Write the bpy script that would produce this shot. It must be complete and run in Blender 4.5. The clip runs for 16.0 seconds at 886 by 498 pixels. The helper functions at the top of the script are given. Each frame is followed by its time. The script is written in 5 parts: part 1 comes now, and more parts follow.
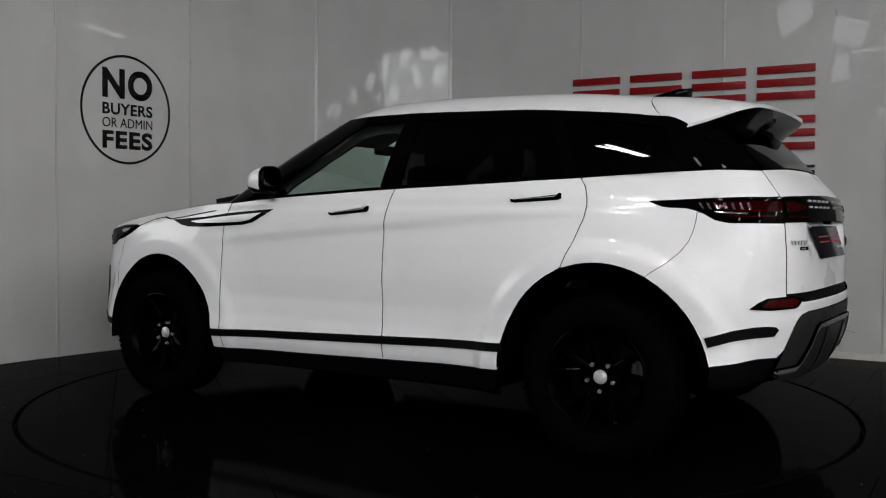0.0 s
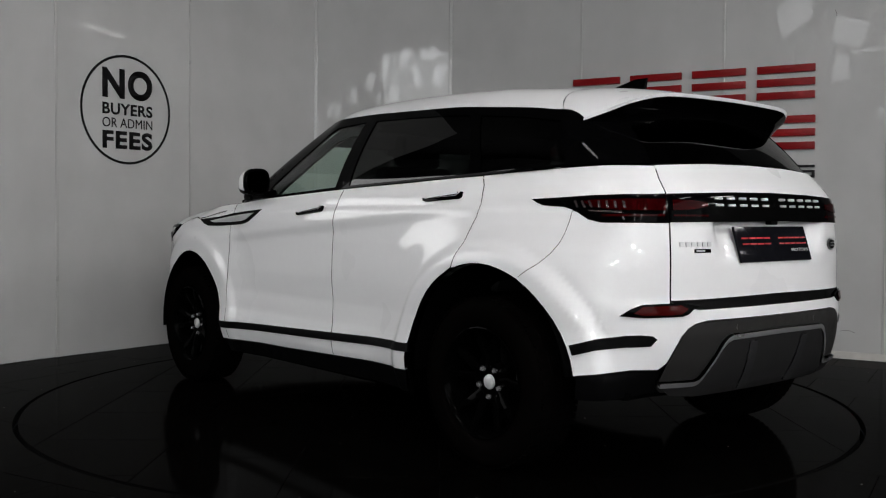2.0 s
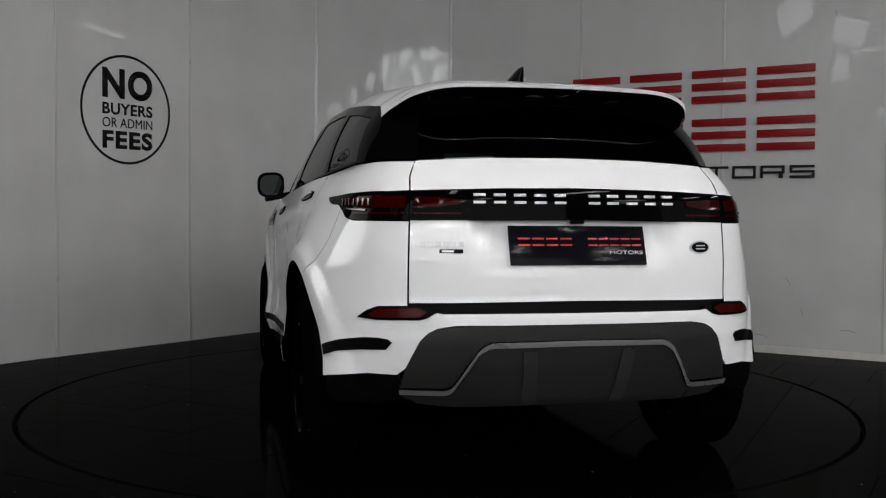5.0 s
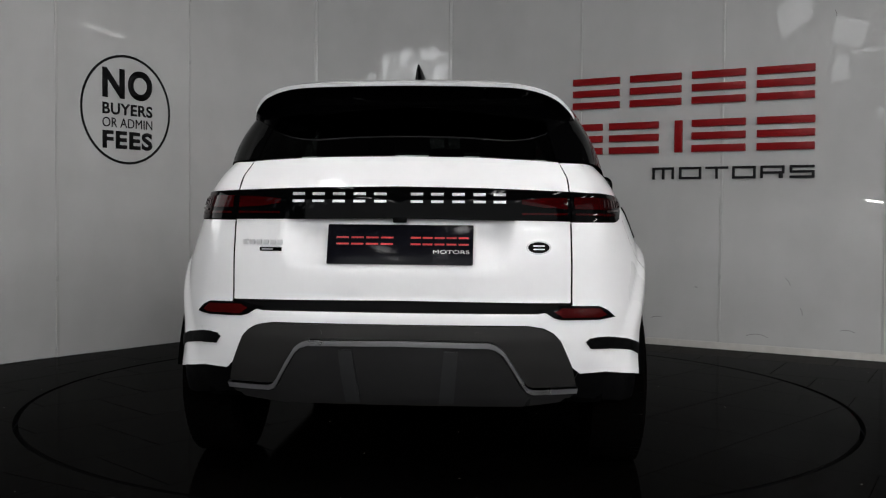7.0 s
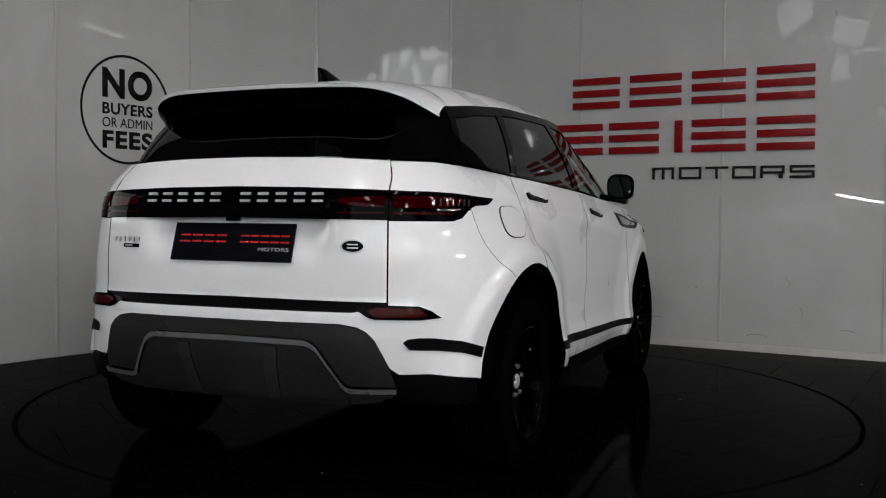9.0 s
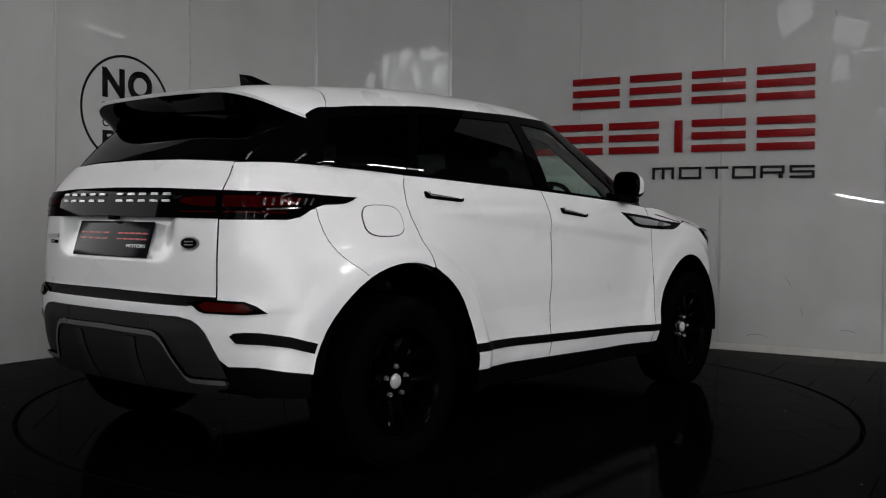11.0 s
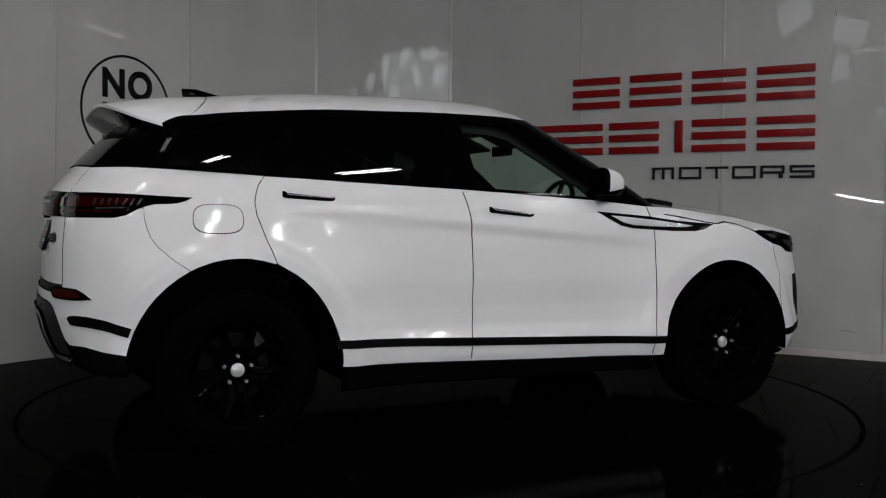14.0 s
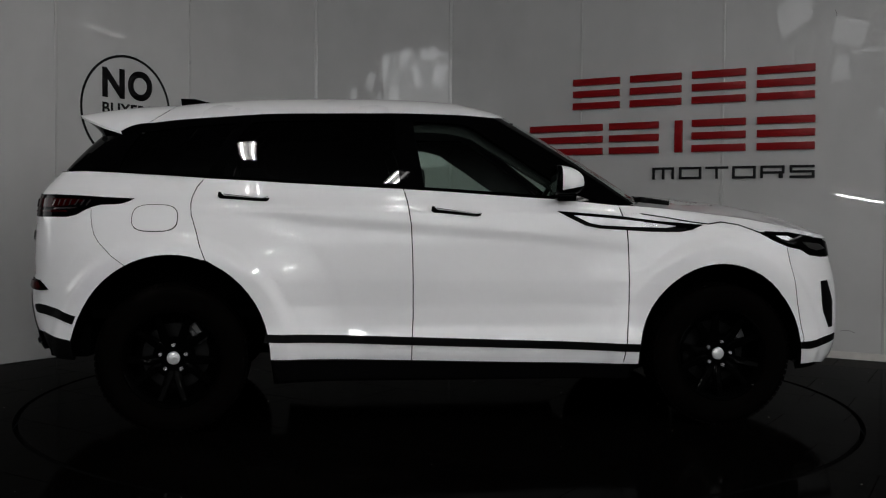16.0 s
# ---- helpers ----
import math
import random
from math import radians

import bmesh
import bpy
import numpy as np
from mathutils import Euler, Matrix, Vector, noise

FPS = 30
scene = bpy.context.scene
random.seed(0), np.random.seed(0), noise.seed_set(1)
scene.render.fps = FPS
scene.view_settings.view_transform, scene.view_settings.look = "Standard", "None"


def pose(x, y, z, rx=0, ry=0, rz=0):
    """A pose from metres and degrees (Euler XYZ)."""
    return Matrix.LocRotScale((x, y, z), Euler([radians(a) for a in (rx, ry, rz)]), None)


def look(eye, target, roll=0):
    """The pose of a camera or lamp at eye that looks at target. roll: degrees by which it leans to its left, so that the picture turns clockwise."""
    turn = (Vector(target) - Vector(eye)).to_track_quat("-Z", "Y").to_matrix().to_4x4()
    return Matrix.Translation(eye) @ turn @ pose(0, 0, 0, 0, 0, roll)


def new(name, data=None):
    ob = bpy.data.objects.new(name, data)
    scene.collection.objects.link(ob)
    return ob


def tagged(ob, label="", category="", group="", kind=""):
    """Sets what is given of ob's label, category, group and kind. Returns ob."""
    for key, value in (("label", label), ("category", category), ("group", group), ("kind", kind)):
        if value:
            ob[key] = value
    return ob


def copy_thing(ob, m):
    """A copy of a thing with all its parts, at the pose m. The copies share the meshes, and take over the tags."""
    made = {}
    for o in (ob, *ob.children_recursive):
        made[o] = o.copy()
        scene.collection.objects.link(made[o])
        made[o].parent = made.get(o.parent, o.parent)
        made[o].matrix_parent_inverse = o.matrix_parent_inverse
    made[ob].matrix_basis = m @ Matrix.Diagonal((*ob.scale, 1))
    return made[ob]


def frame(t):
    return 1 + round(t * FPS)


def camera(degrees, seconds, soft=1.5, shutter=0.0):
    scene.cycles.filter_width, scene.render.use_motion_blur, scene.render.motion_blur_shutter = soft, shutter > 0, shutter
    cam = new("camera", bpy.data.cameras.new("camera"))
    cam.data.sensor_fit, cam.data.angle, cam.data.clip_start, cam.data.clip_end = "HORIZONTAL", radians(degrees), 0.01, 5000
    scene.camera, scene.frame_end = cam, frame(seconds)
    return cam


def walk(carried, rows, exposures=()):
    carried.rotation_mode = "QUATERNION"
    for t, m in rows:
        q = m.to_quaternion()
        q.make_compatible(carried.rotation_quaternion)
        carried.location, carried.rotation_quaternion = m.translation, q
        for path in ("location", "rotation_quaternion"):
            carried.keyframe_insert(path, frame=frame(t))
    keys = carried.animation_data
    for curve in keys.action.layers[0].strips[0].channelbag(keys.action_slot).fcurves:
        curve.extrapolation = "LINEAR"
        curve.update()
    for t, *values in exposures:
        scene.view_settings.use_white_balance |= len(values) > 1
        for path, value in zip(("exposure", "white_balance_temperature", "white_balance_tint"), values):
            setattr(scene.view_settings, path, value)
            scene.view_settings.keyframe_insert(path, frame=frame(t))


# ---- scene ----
# camera: fixed on a stand, slightly tilted down
cam = camera(49.365, 16.0, soft=1.2)
EYE = Vector((0.0, -5.5768, 1.0377))
AIM = look(EYE, EYE + Vector((0.00216, 0.99938, -0.03499)), 0.468)
walk(cam, [(0.0, AIM), (16.0, AIM)],
     exposures=[(0.0, -0.40), (2.0, -0.28), (2.5, -0.28), (3.0, -0.34), (4.0, -0.44), (5.2, -0.42), (6.5, -0.33), (7.0, -0.25), (7.5, -0.29), (8.5, -0.44), (9.0, -0.49), (12.5, -0.79), (14.0, -0.88), (16.0, -0.94)])

# ---- light ----
world = bpy.data.worlds.new("hall_dark")
scene.world = world
world.use_nodes = True
world.node_tree.nodes["Background"].inputs[0].default_value = (0.6, 0.66, 0.75, 1)
world.node_tree.nodes["Background"].inputs[1].default_value = 0.008


def area_light(name, place, target, sx, sy, watts, colour=(1, 0.97, 0.93)):
    data = bpy.data.lights.new(name, "AREA")
    data.shape, data.size, data.size_y, data.energy, data.color = "RECTANGLE", sx, sy, watts, colour
    ob = new(name, data)
    ob.matrix_world = look(place, target)
    return ob


# broad unseen lights added to both sides and behind the camera
area_light("west_broad_light", (-9.8, 0.3, 3.0), (0, 0.3, 1.2), 5.0, 3.8, 280, (0.98, 0.98, 0.98))
area_light("east_broad_light", (9.8, -4.6, 3.0), (0, -1.2, 1.2), 8.0, 3.8, 130, (0.955, 0.975, 1.0))
area_light("south_broad_light", (1.0, -13.8, 2.9), (1.0, 0, 1.2), 14.5, 5.2, 700, (0.96, 0.985, 1.0))

# ---- materials ----


def material(name):
    m = bpy.data.materials.new(name)
    m.use_nodes = True
    return m, m.node_tree, m.node_tree.nodes["Principled BSDF"]


def plain(name, colour, rough=0.5, metal=0.0, coat=0.0, grain=0.04, size=40.0, bump=0.0, ior=1.5, spec=0.5):
    """A surface of one colour with faint mottling, roughness variation and fine relief."""
    m, nt, p = material(name)
    p.inputs["Metallic"].default_value = metal
    p.inputs["IOR"].default_value = ior
    p.inputs["Specular IOR Level"].default_value = spec
    p.inputs["Coat Weight"].default_value = coat
    p.inputs["Coat Roughness"].default_value = 0.03
    tc = nt.nodes.new("ShaderNodeTexCoord")
    fine = nt.nodes.new("ShaderNodeTexNoise")
    fine.inputs["Scale"].default_value, fine.inputs["Detail"].default_value = size, 6
    wide = nt.nodes.new("ShaderNodeTexNoise")
    wide.inputs["Scale"].default_value, wide.inputs["Detail"].default_value = size / 14, 3
    for n in (fine, wide):
        nt.links.new(tc.outputs["Object"], n.inputs["Vector"])
    add = nt.nodes.new("ShaderNodeMath")
    add.operation = "ADD"
    nt.links.new(fine.outputs["Fac"], add.inputs[0])
    nt.links.new(wide.outputs["Fac"], add.inputs[1])
    ramp = nt.nodes.new("ShaderNodeMapRange")
    ramp.inputs["From Min"].default_value, ramp.inputs["From Max"].default_value = 0.6, 1.4
    ramp.inputs["To Min"].default_value, ramp.inputs["To Max"].default_value = 1 - grain, 1 + grain
    nt.links.new(add.outputs[0], ramp.inputs["Value"])
    hue = nt.nodes.new("ShaderNodeHueSaturation")
    hue.inputs["Color"].default_value = (*colour, 1)
    nt.links.new(ramp.outputs[0], hue.inputs["Value"])
    nt.links.new(hue.outputs[0], p.inputs["Base Color"])
    rr = nt.nodes.new("ShaderNodeMapRange")
    rr.inputs["From Min"].default_value, rr.inputs["From Max"].default_value = 0.3, 0.7
    rr.inputs["To Min"].default_value, rr.inputs["To Max"].default_value = rough * 0.85, rough * 1.15
    nt.links.new(wide.outputs["Fac"], rr.inputs["Value"])
    nt.links.new(rr.outputs[0], p.inputs["Roughness"])
    if bump:
        b = nt.nodes.new("ShaderNodeBump")
        b.inputs["Strength"].default_value, b.inputs["Distance"].default_value = 1.0, bump
        nt.links.new(fine.outputs["Fac"], b.inputs["Height"])
        nt.links.new(b.outputs[0], p.inputs["Normal"])
    return m


def wall_panel_material():
    """Glossy light grey plastic wall cladding, faintly wavy and scuffed towards its foot."""
    m, nt, p = material("gloss_wall_cladding")
    tc = nt.nodes.new("ShaderNodeTexCoord")
    wave = nt.nodes.new("ShaderNodeTexNoise")
    wave.inputs["Scale"].default_value, wave.inputs["Detail"].default_value = 1.3, 1.0
    dirt = nt.nodes.new("ShaderNodeTexNoise")
    dirt.inputs["Scale"].default_value, dirt.inputs["Detail"].default_value = 5.0, 8.0
    stretch = nt.nodes.new("ShaderNodeMapping")
    stretch.inputs["Scale"].default_value = (0.5, 0.5, 0.4)
    nt.links.new(tc.outputs["Object"], stretch.inputs["Vector"])
    nt.links.new(stretch.outputs[0], dirt.inputs["Vector"])
    nt.links.new(tc.outputs["Object"], wave.inputs["Vector"])
    mix = nt.nodes.new("ShaderNodeMix")
    mix.data_type = "RGBA"
    mix.inputs[6].default_value, mix.inputs[7].default_value = (*WALL_A, 1), (*WALL_B, 1)
    mr = nt.nodes.new("ShaderNodeMapRange")
    mr.inputs["From Min"].default_value, mr.inputs["From Max"].default_value = 0.35, 0.7
    nt.links.new(dirt.outputs["Fac"], mr.inputs["Value"])
    nt.links.new(mr.outputs[0], mix.inputs[0])
    nt.links.new(mix.outputs[2], p.inputs["Base Color"])
    rr = nt.nodes.new("ShaderNodeMapRange")
    rr.inputs["To Min"].default_value, rr.inputs["To Max"].default_value = 0.004, 0.022
    nt.links.new(dirt.outputs["Fac"], rr.inputs["Value"])
    nt.links.new(rr.outputs[0], p.inputs["Roughness"])
    b = nt.nodes.new("ShaderNodeBump")
    b.inputs["Strength"].default_value, b.inputs["Distance"].default_value = 1.0, 0.0014
    nt.links.new(wave.outputs["Fac"], b.inputs["Height"])
    nt.links.new(b.outputs[0], p.inputs["Normal"])
    return m


def floor_material(name, dark):
    """Polished near-black stone tile with scattered pale specks and faint smears."""
    m, nt, p = material(name)
    p.inputs["IOR"].default_value = 1.042
    p.inputs["Specular IOR Level"].default_value = 0.12
    tc = nt.nodes.new("ShaderNodeTexCoord")
    cell = nt.nodes.new("ShaderNodeTexVoronoi")
    cell.inputs["Scale"].default_value = 7.5
    nt.links.new(tc.outputs["Object"], cell.inputs["Vector"])
    dot = nt.nodes.new("ShaderNodeMath")
    dot.operation, dot.inputs[1].default_value = "LESS_THAN", 0.026
    nt.links.new(cell.outputs["Distance"], dot.inputs[0])
    pick = nt.nodes.new("ShaderNodeSeparateColor")
    nt.links.new(cell.outputs["Color"], pick.inputs[0])
    some = nt.nodes.new("ShaderNodeMath")
    some.operation, some.inputs[1].default_value = "GREATER_THAN", 0.66
    nt.links.new(pick.outputs[0], some.inputs[0])
    both = nt.nodes.new("ShaderNodeMath")
    both.operation = "MULTIPLY"
    nt.links.new(dot.outputs[0], both.inputs[0])
    nt.links.new(some.outputs[0], both.inputs[1])
    smear = nt.nodes.new("ShaderNodeTexNoise")
    smear.inputs["Scale"].default_value, smear.inputs["Detail"].default_value = 3.0, 6.0
    nt.links.new(tc.outputs["Object"], smear.inputs["Vector"])
    mr = nt.nodes.new("ShaderNodeMapRange")
    mr.inputs["To Min"].default_value, mr.inputs["To Max"].default_value = 0.7, 1.3
    nt.links.new(smear.outputs["Fac"], mr.inputs["Value"])
    info = nt.nodes.new("ShaderNodeObjectInfo")
    tone = nt.nodes.new("ShaderNodeMapRange")
    tone.inputs["To Min"].default_value, tone.inputs["To Max"].default_value = 0.85, 1.15
    nt.links.new(info.outputs["Random"], tone.inputs["Value"])
    mul = nt.nodes.new("ShaderNodeMath")
    mul.operation = "MULTIPLY"
    nt.links.new(mr.outputs[0], mul.inputs[0])
    nt.links.new(tone.outputs[0], mul.inputs[1])
    hue = nt.nodes.new("ShaderNodeHueSaturation")
    hue.inputs["Color"].default_value = (*dark, 1)
    nt.links.new(mul.outputs[0], hue.inputs["Value"])
    mix = nt.nodes.new("ShaderNodeMix")
    mix.data_type = "RGBA"
    mix.inputs[7].default_value = (0.8, 0.8, 0.77, 1)
    nt.links.new(both.outputs[0], mix.inputs[0])
    nt.links.new(hue.outputs[0], mix.inputs[6])
    nt.links.new(mix.outputs[2], p.inputs["Base Color"])
    rr = nt.nodes.new("ShaderNodeMapRange")
    rr.inputs["To Min"].default_value, rr.inputs["To Max"].default_value = 0.02, 0.14
    nt.links.new(smear.outputs["Fac"], rr.inputs["Value"])
    nt.links.new(rr.outputs[0], p.inputs["Roughness"])
    return m


def lit(name, colour, strength):
    m, nt, p = material(name)
    p.inputs["Emission Color"].default_value = (*colour, 1)
    p.inputs["Emission Strength"].default_value = strength
    p.inputs["Base Color"].default_value = (0.8, 0.8, 0.8, 1)
    return m


WALL_A, WALL_B = (0.50, 0.50, 0.495), (0.455, 0.453, 0.447)
WALL = wall_panel_material()
SEAM = plain("joint_strip_plastic", (0.42, 0.42, 0.41), 0.3)
TILE = floor_material("black_stone_tile", (0.0011, 0.0010, 0.0009))
GROUT = plain("dark_grout", (0.001, 0.001, 0.001), 0.9, spec=0.05)
BLACK = plain("black_vinyl", (0.005, 0.005, 0.0055), 0.5, ior=1.2)
RED = plain("red_acrylic_letter", (0.20, 0.004, 0.006), 0.35, spec=0.15)
LETTER_BLACK = plain("black_acrylic_letter", (0.006, 0.006, 0.007), 0.4, spec=0.15)
CEILING = plain("dark_roof_sheet", (0.05, 0.05, 0.052), 0.7, size=6)
HALL = plain("painted_hall_wall", (0.10, 0.10, 0.10), 0.6, size=6)

# ---- mesh helpers ----


def mesh_object(name, bm, mat, parent=None, label="", smooth=True):
    me = bpy.data.meshes.new(name)
    bm.to_mesh(me)
    bm.free()
    if mat:
        me.materials.append(mat)
    if smooth:
        me.polygons.foreach_set("use_smooth", [True] * len(me.polygons))
        me.set_sharp_from_angle(angle=radians(35))
    ob = new(name, me)
    if parent:
        ob.parent = parent
    if label:
        ob["label"] = label
    return ob


def part(name, bm, mat, parent, label=""):
    return mesh_object(name, bm, mat, parent, label)


def box(sx, sy, sz, at=(0, 0, 0), bevel=0.0, turn=None, segments=2):
    bm = bmesh.new()
    bmesh.ops.create_cube(bm, size=1.0)
    bmesh.ops.scale(bm, vec=(sx, sy, sz), verts=bm.verts)
    if bevel:
        bmesh.ops.bevel(bm, geom=bm.edges[:], offset=bevel, segments=segments, profile=0.6, affect="EDGES")
    if turn:
        bmesh.ops.transform(bm, matrix=turn, verts=bm.verts)
    bmesh.ops.translate(bm, vec=at, verts=bm.verts)
    return bm


def join(*meshes):
    out = bmesh.new()
    for bm in meshes:
        me = bpy.data.meshes.new("piece")
        bm.to_mesh(me)
        bm.free()
        out.from_mesh(me)
        bpy.data.meshes.remove(me)
    return out


def text_mesh(words, width, height, depth, weight=0.0):
    """Flat lettering in x and z, its lower left corner at the origin, scaled to a width and height."""
    cu = bpy.data.curves.new("lettering", "FONT")
    cu.body, cu.offset, cu.resolution_u, cu.space_character = words, weight, 6, 1 + 3.2 * weight
    ob = bpy.data.objects.new("lettering", cu)
    me = bpy.data.meshes.new_from_object(ob)
    bpy.data.objects.remove(ob)
    bpy.data.curves.remove(cu)
    bm = bmesh.new()
    bm.from_mesh(me)
    bpy.data.meshes.remove(me)
    bmesh.ops.remove_doubles(bm, verts=bm.verts, dist=1e-5)
    co = np.array([v.co for v in bm.verts])
    lo, hi = co.min(0), co.max(0)
    for v in bm.verts:
        x, y = (v.co.x - lo[0]) / (hi[0] - lo[0]) * width, (v.co.y - lo[1]) / (hi[1] - lo[1]) * height
        v.co = (x, 0, y)
    ext = bmesh.ops.extrude_face_region(bm, geom=bm.faces[:])
    bmesh.ops.translate(bm, vec=(0, -depth, 0), verts=[v for v in ext["geom"] if isinstance(v, bmesh.types.BMVert)])
    bmesh.ops.recalc_face_normals(bm, faces=bm.faces[:])
    return bm


# ---- structure ----
# two clad walls and a narrow panel across their corner; each is set out from its foot line
WEST_A, WEST_DIR = Vector((-2.992, 0.953, 0)), Vector((0.59396, 0.80450, 0))
EAST_A, EAST_DIR = Vector((1.674, 2.300, 0)), Vector((0.86015, -0.51004, 0))
TOP = 4.6


def wall_frame(a, d):
    """Pose with x along the wall, y into it, and z up."""
    return Matrix(((d.x, -d.y, 0, a.x), (d.y, d.x, 0, a.y), (0, 0, 1, 0), (0, 0, 0, 1)))


def clad_wall(name, a, d, seams, label):
    m = wall_frame(a, d)
    wall = tagged(new(name), label, "wall", kind="structure")
    wall.matrix_world = m
    for s0, s1 in zip(seams, seams[1:]):
        part("panel", box(s1 - s0 - 0.004, 0.02, TOP, ((s0 + s1) / 2, 0.01, TOP / 2), 0.003, segments=1), WALL, wall)
    for s in seams[1:-1]:
        part("joint_strip", box(0.022, 0.012, TOP, (s, 0.0, TOP / 2), 0.004), SEAM, wall)
    part("backing", box(seams[-1] - seams[0], 0.1, TOP, ((seams[0] + seams[-1]) / 2, 0.075, TOP / 2)), HALL, wall)
    return m


CORNER_A = WEST_A + WEST_DIR * 3.06
CORNER_B = EAST_A - EAST_DIR * 1.86
CORNER_DIR = (CORNER_B - CORNER_A).normalized()
WEST = clad_wall("wall_west", WEST_A, WEST_DIR, [-0.77, 0.43, 1.61, 3.06],
                 "glossy light grey clad wall with vertical joint strips")
clad_wall("wall_corner", CORNER_A, CORNER_DIR, [0, (CORNER_B - CORNER_A).length],
          "glossy light grey panel set across the corner")
EAST = clad_wall("wall_east", EAST_A, EAST_DIR, [-1.86, -0.588, 0.605, 1.79, 2.3],
                 "glossy light grey clad wall with vertical joint strips and scuffs")

for at in (CORNER_A, CORNER_B):
    strip = tagged(mesh_object("trim", box(0.03, 0.03, TOP, (at.x, at.y, TOP / 2), 0.006), WALL), "pale grey corner trim between wall panels", "trim", kind="structure")

SKIRTING = plain("stained_skirting", (0.50, 0.485, 0.455), 0.4, grain=0.14, size=14, bump=0.0004)
skirting = tagged(mesh_object("baseboard", box(4.1, 0.006, 0.055, (0.22, -0.0035, 0.0275), 0.002, segments=1), SKIRTING), "stained pale skirting strip along the wall's foot", "baseboard", kind="structure")
skirting.matrix_world = EAST

# the hall behind the camera
ROOF = 7.0
part_wall = [("wall_hall_south", (0, -14.1, ROOF / 2), (22, 0.2, ROOF)), ("wall_hall_west", (-10.1, -5, ROOF / 2), (0.2, 18, ROOF)),
             ("wall_hall_east", (10.1, -5, ROOF / 2), (0.2, 18, ROOF)), ("wall_hall_north", (0, 4.1, ROOF / 2), (22, 0.2, ROOF))]
for name, at, size in part_wall:
    tagged(mesh_object(name, box(*size, at), HALL), "dark painted hall wall behind the showroom", "wall", kind="structure")
tagged(mesh_object("ceiling", box(22, 20, 0.15, (0, -5, ROOF + 0.08)), CEILING), "dark sheeted roof of the showroom", "ceiling", kind="structure")

TABLE_R = 2.259


def floor_sheet():
    """The fixed floor: one sheet with a round opening for the turntable."""
    bm = bmesh.new()
    n = 160
    inner = [bm.verts.new(((TABLE_R + 0.013) * math.cos(a), (TABLE_R + 0.013) * math.sin(a), -0.004)) for a in [2 * math.pi * i / n for i in range(n)]]
    outer = []
    for i in range(n):
        a = 2 * math.pi * i / n
        c, s = math.cos(a), math.sin(a)
        k = min(10 / abs(c) if c else 1e9, (14 if s < 0 else 4) / abs(s) if abs(s) > 1e-9 else 1e9)
        outer.append(bm.verts.new((c * k, s * k, -0.004)))
    low = [bm.verts.new((v.co.x, v.co.y, -0.05)) for v in inner]
    for i in range(n):
        j = (i + 1) % n
        bm.faces.new((inner[i], inner[j], outer[j], outer[i]))
        bm.faces.new((inner[j], inner[i], low[i], low[j]))
    bmesh.ops.recalc_face_normals(bm, faces=bm.faces[:])
    return bm


floor = tagged(mesh_object("floor", floor_sheet(), GROUT, smooth=False), "polished black tiled showroom floor", "floor", kind="structure")
turntable = tagged(new("turntable"), "round black tiled car turntable flush with the floor", "turntable", kind="structure")


def disc(r, z0, z1, n=160):
    bm = bmesh.new()
    bmesh.ops.create_cone(bm, cap_ends=True, segments=n, radius1=r, radius2=r, depth=z1 - z0)
    bmesh.ops.translate(bm, vec=(0, 0, (z0 + z1) / 2), verts=bm.verts)
    return bm


part("deck", disc(TABLE_R - 0.0135, -0.06, -0.004), GROUT, turntable)
part("pit_ring", disc(TABLE_R + 0.02, -0.10, -0.07), GROUT, turntable)


def tile_mesh(cx, cy, size, joint, inside):
    """One square tile, cut by the turntable's edge where it crosses it; None where nothing is left."""
    from mathutils.geometry import delaunay_2d_cdt
    h = size / 2 - joint / 2
    r = TABLE_R + (-0.013 if inside else 0.013)
    corners = [(cx - h, cy - h), (cx + h, cy - h), (cx + h, cy + h), (cx - h, cy + h)]
    far = [math.hypot(*c) for c in corners]
    near = math.hypot(max(abs(cx) - h, 0), max(abs(cy) - h, 0))
    bm = bmesh.new()
    if inside and near > r or not inside and max(far) < r:
        bm.free()
        return None
    if inside and max(far) < r or not inside and near > r:
        bm.faces.new([bm.verts.new((x, y, 0)) for x, y in corners])
    else:
        a0 = math.atan2(cy, cx)
        span = 2.2 * size / r
        arc = [(r * math.cos(a0 + span * (i / 40 - 0.5)), r * math.sin(a0 + span * (i / 40 - 0.5))) for i in range(41)]
        pts = [Vector(c) for c in corners] + [Vector(c) for c in arc]
        edges = [(0, 1), (1, 2), (2, 3), (3, 0)] + [(4 + i, 5 + i) for i in range(40)]
        co, _, tris, _, _, _ = delaunay_2d_cdt(pts, edges, [], 0, 1e-6)
        vs = [bm.verts.new((c.x, c.y, 0)) for c in co]
        for t in tris:
            m = sum((co[k] for k in t), Vector((0, 0))) / len(t)
            if abs(m.x - cx) < h and abs(m.y - cy) < h and (m.length < r) == inside:
                bm.faces.new([vs[k] for k in t])
        for v in [v for v in bm.verts if not v.link_faces]:
            bm.verts.remove(v)
    if not bm.faces:
        bm.free()
        return None
    ext = bmesh.ops.extrude_face_region(bm, geom=bm.faces[:])
    bmesh.ops.translate(bm, vec=(0, 0, -0.0035), verts=[v for v in ext["geom"] if isinstance(v, bmesh.types.BMVert)])
    bmesh.ops.recalc_face_normals(bm, faces=bm.faces[:])
    return bm


